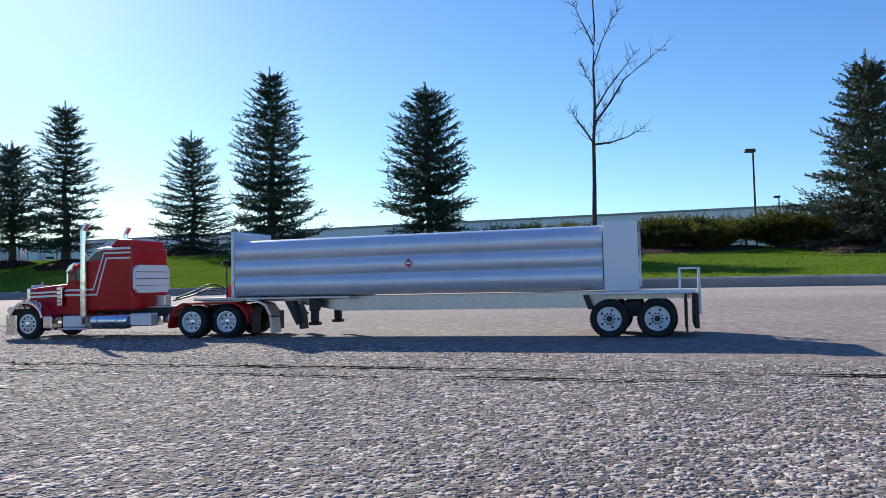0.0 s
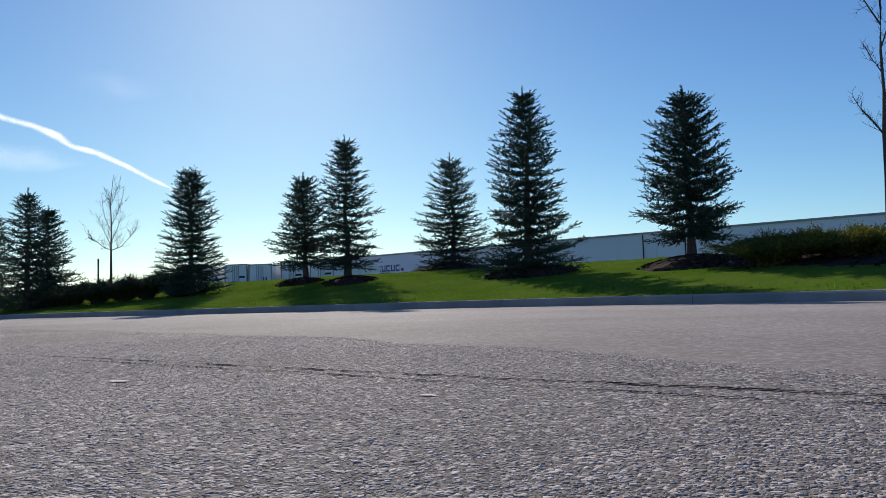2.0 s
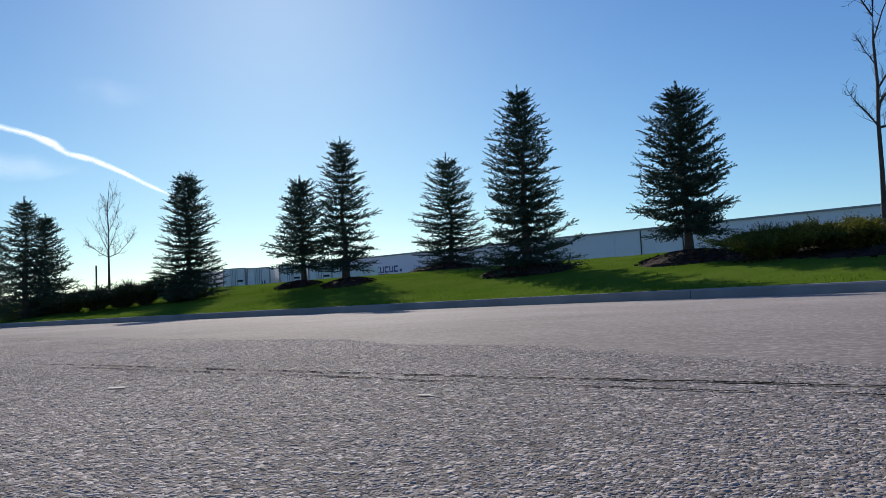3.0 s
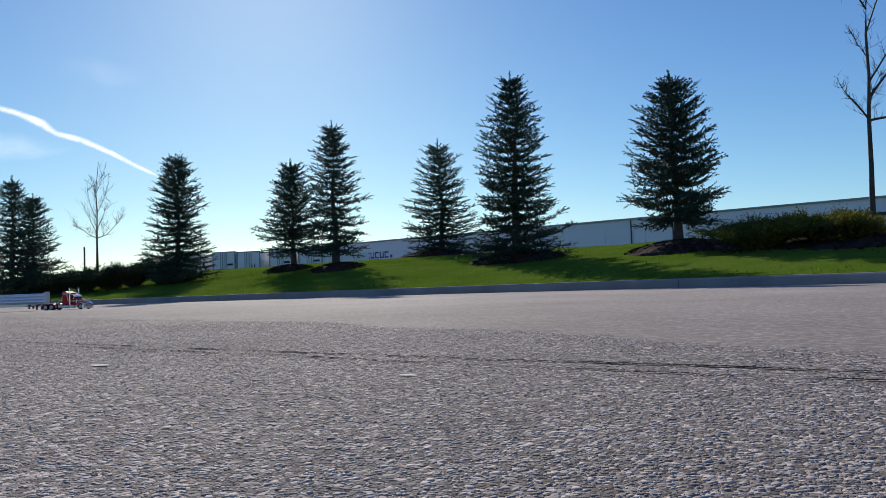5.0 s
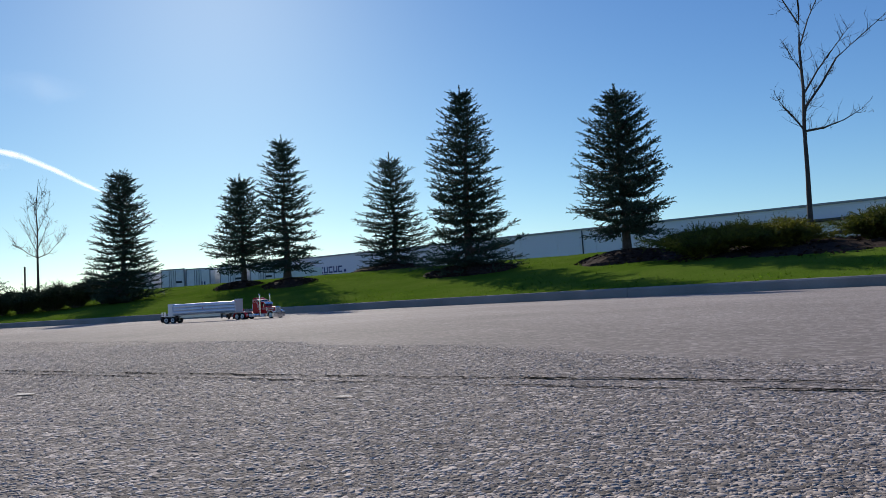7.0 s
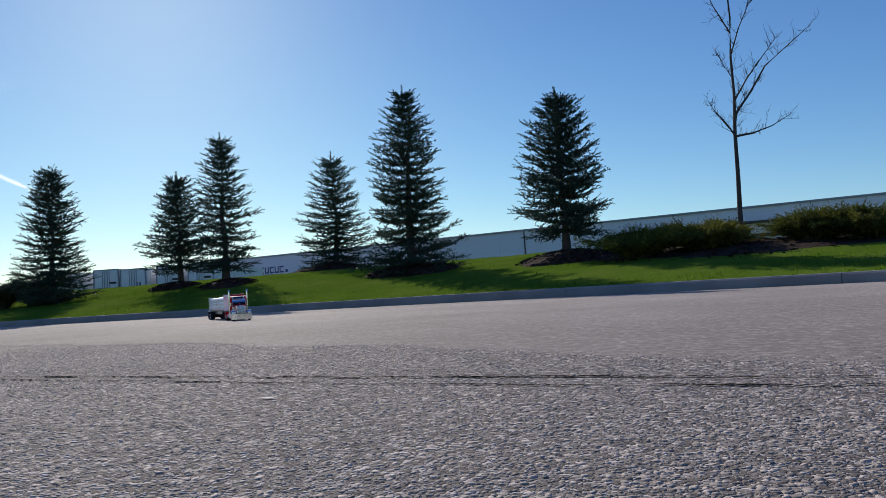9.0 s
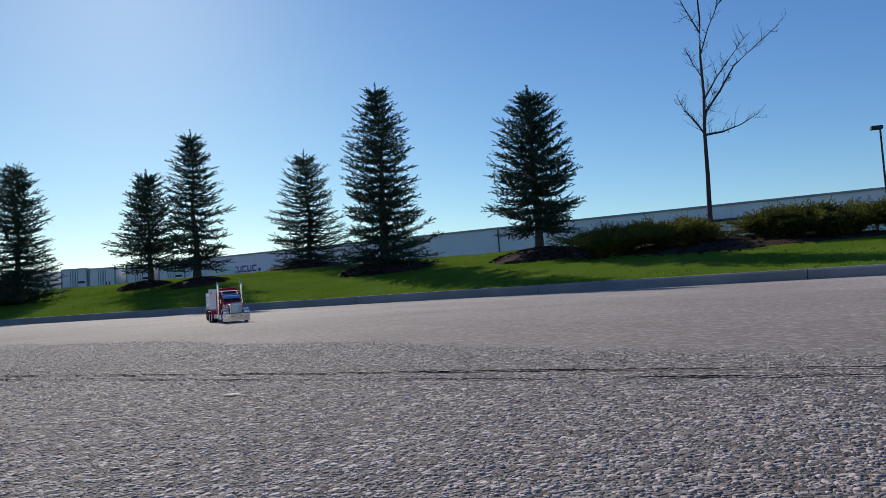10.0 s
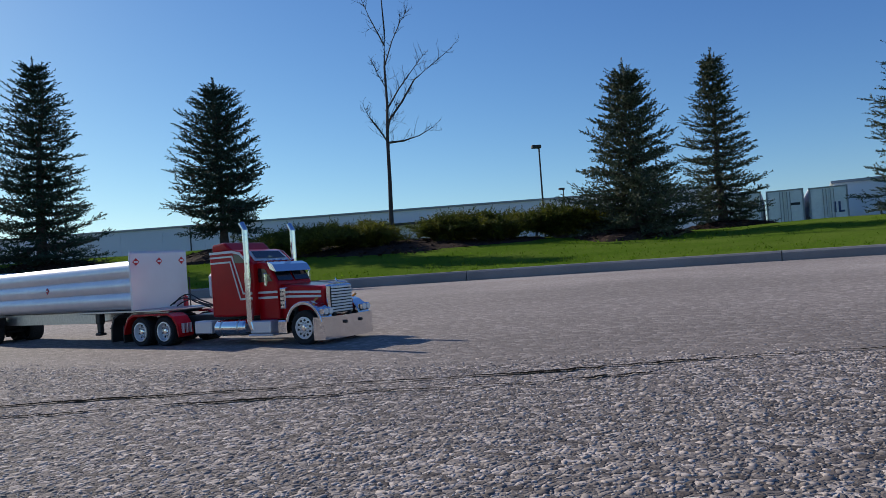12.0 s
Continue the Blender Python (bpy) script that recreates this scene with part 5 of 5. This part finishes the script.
    box(bm, -0.045, 0.045, -1.09, -1.05, 0.046, 0.088, 0.003)
    part("suspension", bm, BLACK, t)
    # ladder at the back
    bm = bmesh.new()
    for x in (0.030, 0.052):
        box(bm, x - 0.0025, x + 0.0025, -1.214, -1.208, 0.045, 0.165, 0.0008)
    for k in range(5):
        box(bm, 0.0326, 0.0494, -1.213, -1.209, 0.052 + k * 0.023, 0.056 + k * 0.023)
    part("ladder", bm, WHITE, t, "white boarding ladder")
    bm = bmesh.new()
    for x in (0.030, 0.052):
        box(bm, x - 0.0022, x + 0.0022, -1.172, -1.167, 0.1158, 0.162)
        box(bm, x - 0.0022, x + 0.0022, -1.2075, -1.1675, 0.162, 0.166)
    part("grab_rail", bm, WHITE, t)
    # extinguisher and hand rail on the front deck
    bm = bmesh.new()
    rod(bm, (-0.070, -0.058, 0.1185), (-0.070, -0.058, 0.148), 0.007, seg=14)
    rod(bm, (-0.070, -0.058, 0.148), (-0.070, -0.058, 0.155), 0.003, seg=8)
    part("fire_bottle", bm, SIGNRED, t, "small red fire extinguisher")
    bm = bmesh.new()
    rod(bm, (-0.088, -0.060, 0.118), (-0.088, -0.060, 0.205), 0.002, seg=6)
    part("hand_rail", bm, BLACK, t)
    for ob in t.children_recursive:
        if ob.type == 'MESH' and ob.parent not in wheels and ob.parent.parent not in wheels:
            reshape(ob, ((-2, 2), (-2, 2)), TRAILER_Z)
    return t, wheels


# ---- building the place ----
build_ground()
build_kerb()
build_cracks()
build_grass()
DARK = "dark green spruce with ragged tiers of branches in a mulch ring"
build_spruce(-13.07, 15.18, 3.25, 0.72, 0.06, 10, "dense dark spruce reaching down to the grass beside the hedge", waist=0.45, full=1.2)
build_spruce(-10.24, 16.27, 2.75, 0.92, 0.58, 11, "small dark spruce with a bare lower trunk", waist=0.62, belly=0.25)
build_spruce(-8.60, 15.58, 3.50, 0.92, 0.50, 12, "slender dark spruce with a clear lower trunk in a mulch ring", waist=0.74, belly=0.2)
build_spruce(-6.95, 18.65, 3.12, 1.00, 0.30, 13, "broad young spruce with thin lower branches", waist=0.66, belly=0.2)
build_spruce(-3.65, 14.32, 3.75, 1.08, 0.16, 14, "tall dark spruce with a ragged spire and wide skirt", waist=0.80, full=1.2)
build_spruce(-0.45, 13.54, 3.08, 0.94, 0.60, 15, "bushy dark spruce on a clear trunk in bark mulch", waist=0.66, full=1.25, belly=0.30)
build_spruce(6.00, 10.33, 2.66, 1.06, 0.10, 16, "blue-green spruce with sunlit tips before the junipers", BLUENEEDLE, waist=0.92, full=1.15)
build_spruce(8.72, 12.0, 3.28, 0.76, 0.22, 17, "narrow blue-green spruce with layered branches", BLUENEEDLE, waist=0.95)
build_spruce(11.35, 10.0, 3.2, 1.0, 0.15, 18, "blue-green spruce at the end of the row", BLUENEEDLE, waist=0.80)
build_spruce(-18.6, 14.8, 3.35, 1.05, 0.12, 19, "tall dark spruce in a dense clump", waist=0.78, full=0.95)
build_spruce(-19.2, 16.0, 2.85, 1.0, 0.12, 20, "dark spruce in a dense clump", waist=0.72, full=0.95)
build_spruce(-24.3, 17.3, 3.2, 1.0, 0.15, 21, "dark spruce in a dense clump", waist=0.75, full=0.75)
build_spruce(-24.8, 18.5, 3.1, 0.95, 0.15, 22, "dark spruce in a dense clump", waist=0.75, full=0.75)
build_spruce(-28.1, 18.9, 3.1, 1.0, 0.15, 23, "dark spruce in a dense clump", waist=0.75, full=0.75)
build_spruce(-30.4, 19.3, 3.2, 1.1, 0.15, 24, "dark spruce in a dense clump", waist=0.75, full=0.75)
for mx, my, mr, mh in ((-10.3, 16.1, 0.68, 0.12), (-8.5, 15.45, 0.72, 0.12), (-7.0, 18.4, 1.1, 0.16), (-3.65, 14.2, 1.0, 0.15), (-0.45, 13.35, 0.95, 0.15), (5.9, 10.25, 0.95, 0.10), (8.75, 11.85, 0.9, 0.12)):
    build_mound(mx, my, mr, mh, "ring of brown bark mulch round a trunk")
build_mound(2.7, 12.5, 2.6, 0.06, "long bed of brown bark mulch under the junipers")
BUSHES = "spreading yellow-green juniper in the mulch bed"
for k, (bx, by, bw, bd, bh) in enumerate(((0.75, 12.2, 0.95, 0.7, 0.42), (1.75, 12.3, 0.85, 0.7, 0.40), (3.35, 12.1, 0.75, 0.65, 0.42), (4.15, 11.8, 0.95, 0.7, 0.45), (5.15, 11.4, 0.85, 0.7, 0.47), (5.85, 11.5, 0.6, 0.6, 0.42))):
    build_bush(bx, by - 0.25, bw * 1.05, bd * 1.15, bh + 0.07, 40 + k, BUSHES, JUNIPER, "junipers in the mulch bed", 1.7, 0.12)
for k, (bx, by) in enumerate(((-13.9, 15.5), (-14.75, 15.35), (-15.55, 15.3), (-16.35, 15.2), (-17.15, 15.1), (-17.9, 15.3))):
    build_bush(bx, by, 1.0, 0.8, 0.62, 60 + k, "dark low evergreen hedge bush", HEDGE, "hedge bushes", 1.7, 0.06)
build_bare_tree(2.54, 13.0, [(0, 0, 0), (0.01, 0, 0.6), (0.03, 0, 1.2), (0.04, 0, 1.95), (0.08, 0, 2.6), (0.08, 0.02, 3.3), (0.13, 0.05, 4.0), (0.11, 0.03, 4.6), (0.15, 0.05, 5.2)],
                [([(a + 0.02 + 0.022 * c, b, c - 0.08) for a, b, c in pts], r) for pts, r in [([(-0.02, 0, 1.98), (0.29, 0.05, 2.02), (0.6, 0.1, 2.12), (0.89, 0.1, 2.28)], 0.022),
                 ([(-0.02, 0, 2), (-0.16, -0.05, 2.2), (-0.34, -0.1, 2.42), (-0.41, -0.1, 2.55)], 0.018),
                 ([(0.0, 0, 2.35), (0.29, 0.1, 2.75), (0.57, 0.2, 3.2), (0.93, 0.3, 3.5), (1.36, 0.3, 3.85)], 0.026),
                 ([(0.01, 0, 2.6), (0.21, -0.1, 2.95), (0.48, -0.2, 3.3), (0.68, -0.2, 3.55)], 0.018),
                 ([(0.01, 0, 3), (-0.14, 0.1, 3.3), (-0.21, 0.1, 3.5)], 0.012),
                 ([(0.02, 0.02, 3.4), (0.16, 0.1, 3.9), (0.35, 0.15, 4.3), (0.48, 0.15, 4.5)], 0.014),
                 ([(0.04, 0.03, 3.8), (-0.25, 0, 4.3), (-0.43, 0, 4.75)], 0.015),
                 ([(-0.01, 0, 2.1), (0.08, 0.2, 2.5), (0.23, 0.3, 2.8)], 0.012)]],
                4, "tall leafless young tree with upswept limbs", thick=0.052)
build_bare_tree(-17.2, 16.5, [(0, 0, 0), (0.0, 0, 0.8), (0.0, 0, 1.5), (0.02, 0, 2.2), (-0.02, 0, 2.9), (0.10, 0, 3.75)],
                [([(0, 0, 1.45), (0.4, 0, 1.55), (0.72, 0.1, 1.9), (0.92, 0.1, 2.15)], 0.014), ([(0, 0, 1.45), (-0.35, 0, 1.6), (-0.62, 0, 1.8), (-0.86, 0, 1.9)], 0.014),
                 ([(0, 0, 1.6), (-0.35, 0.1, 2.0), (-0.6, 0.1, 2.5)], 0.012), ([(0, 0, 1.7), (0.35, -0.1, 2.1), (0.6, -0.1, 2.6)], 0.012),
                 ([(0, 0, 2.0), (-0.25, 0, 2.5), (-0.35, 0, 2.95)], 0.010), ([(0.02, 0, 2.2), (0.28, 0, 2.6), (0.42, 0, 3.0)], 0.010),
                 ([(0.0, 0, 2.6), (-0.12, 0, 3.0), (-0.18, 0, 3.3)], 0.008), ([(-0.02, 0, 2.8), (0.16, 0, 3.1), (0.25, 0, 3.35)], 0.008)],
                9, "small leafless tree with a rounded crown behind the hedge", twigs=5, thick=0.045, fine_r=0.0065, deep=2, spread=1.5)
bm = bmesh.new()
rod(bm, (-29, 27.1, 0.2), (-29, 27.1, 2.7), 0.04, seg=8)
tagged(part("post", bm, DARKSTEEL), "thin grey post beyond the hedge", "post")
build_warehouse()
VAN = "parked white box trailer with dark rear door bars"
for k in range(5):
    q = k / 4
    build_van_trailer(-49.6 + 12.0 * q + (0.25 if k % 3 == 1 else 0), 59.5 + 3.0 * q + 0.5 * (k % 2), 7 + (k % 3), VAN, 4.15 + 0.12 * (k % 2) + 0.1 * q, marks=2 if k == 2 else 0)
for k in range(3):
    build_van_trailer(35.7 + 2.25 * k, 48.65 - 1.8 * k, -38, VAN, 4.15 - 0.06 * k, marks=2 if k == 2 else 0)
build_street_lamp(22.1, 55.6, 9.6, "dark square-headed lamp on a tall steel pole")
build_street_lamp(39.0, 91.2, 9.7, "dark square-headed lamp on a tall steel pole far off")
ribbon("vapour_trail", [(-2620, 1480, 850), (-2545, 1587, 792), (-2465, 1705, 748), (-2386, 1817, 700), (-2330, 1885, 680), (-2275, 1955, 644), (-2243, 1990, 610), (-2190, 2050, 592),
                        (-2120, 2120, 548), (-2060, 2180, 503), (-2003, 2233, 465), (-1900, 2320, 390), (-1835, 2373, 324)],
       [17, 18, 14, 16, 15, 21, 14, 16, 13, 12, 9, 6, 5], [0.7, 0.75, 0.65, 0.7, 0.62, 0.8, 0.5, 0.75, 0.65, 0.6, 0.5, 0.3, 0.0], "broken white vapour trail across the blue sky")
ribbon("thin_cloud", [(-2560, 1500, 470), (-2420, 1720, 545), (-2322, 1890, 556), (-2200, 2030, 560)], [60, 75, 60, 20], [0.10, 0.15, 0.14, 0.0], "faint wisp of high cloud")
ribbon("thin_cloud", [(-2200, 1950, 850), (-2120, 2080, 840), (-2010, 2200, 850)], [50, 70, 40], [0.0, 0.06, 0.0], "faint wisp of high cloud")
truck, truck_wheels = build_tractor()
trailer, trailer_wheels = build_tube_trailer()
build_chips()

# seconds, kingpin x and y, heading of the tractor, heading of the trailer
DRIVE = [
    (0.0, -0.380, 1.884, 79, 74.7), (0.5, -1.544, 1.992, 74, 74.5), (1.0, -2.812, 2.391, 72, 75), (1.5, -4.36, 2.98, 71, 73.5),
    (2.0, -5.9, 3.55, 70, 72), (2.5, -7.4, 4.15, 66, 70), (3.0, -8.9, 4.95, 58, 66), (3.5, -10.2, 5.9, 45, 59), (4.0, -10.95, 7.0, 5, 42),
    (4.5, -10.5, 8.0, -48, 5), (5.0, -9.0, 7.75, -84, -62), (5.5, -6.925, 7.305, -78, -85.4), (6.0, -6.26, 7.56, -85, -85), (6.5, -5.593, 7.823, -93, -84),
    (7.0, -5.1, 8.1, -105, -88), (7.5, -4.77, 8.15, -119, -95.5), (8.0, -4.4, 7.85, -130, -110), (8.5, -4.05, 7.45, -141, -126), (9.0, -3.68, 6.88, -145, -141),
    (9.5, -3.256, 6.232, -145, -149.5), (10.0, -2.69, 5.34, -142.5, -150), (10.5, -2.02, 4.471, -142, -145.1), (11.0, -1.378, 3.677, -138.5, -142.1),
    (11.5, -0.651, 2.868, -134, -140), (12.0, 0.128, 2.094, -133.5, -138.5)]


def motions():
    walk(truck, [(t, pose(x, y, 0.003 if y > 3.5 else 0.001, 0, 0, h)) for t, x, y, h, g in DRIVE])
    walk(trailer, [(t, pose(x, y, 0.003 if y > 3.5 else 0.001, 0, 0, g)) for t, x, y, h, g in DRIVE])
    # wheels roll with the road covered
    spin, turned = [], 0.0
    run = np.array([row[:3] for row in DRIVE])
    last = None
    for f in range(0, 361, 2):
        t = f / 30
        p = (np.interp(t, run[:, 0], run[:, 1]), np.interp(t, run[:, 0], run[:, 2]))
        if last:
            turned -= min(84.0, math.degrees(math.dist(p, last) / 0.0415))
        spin.append((t, turned))
        last = p
    for w in truck_wheels + trailer_wheels:
        x, y, z = w.location
        walk(w, [(t, pose(x, y, z, a, 0, 0)) for t, a in spin])


motions()
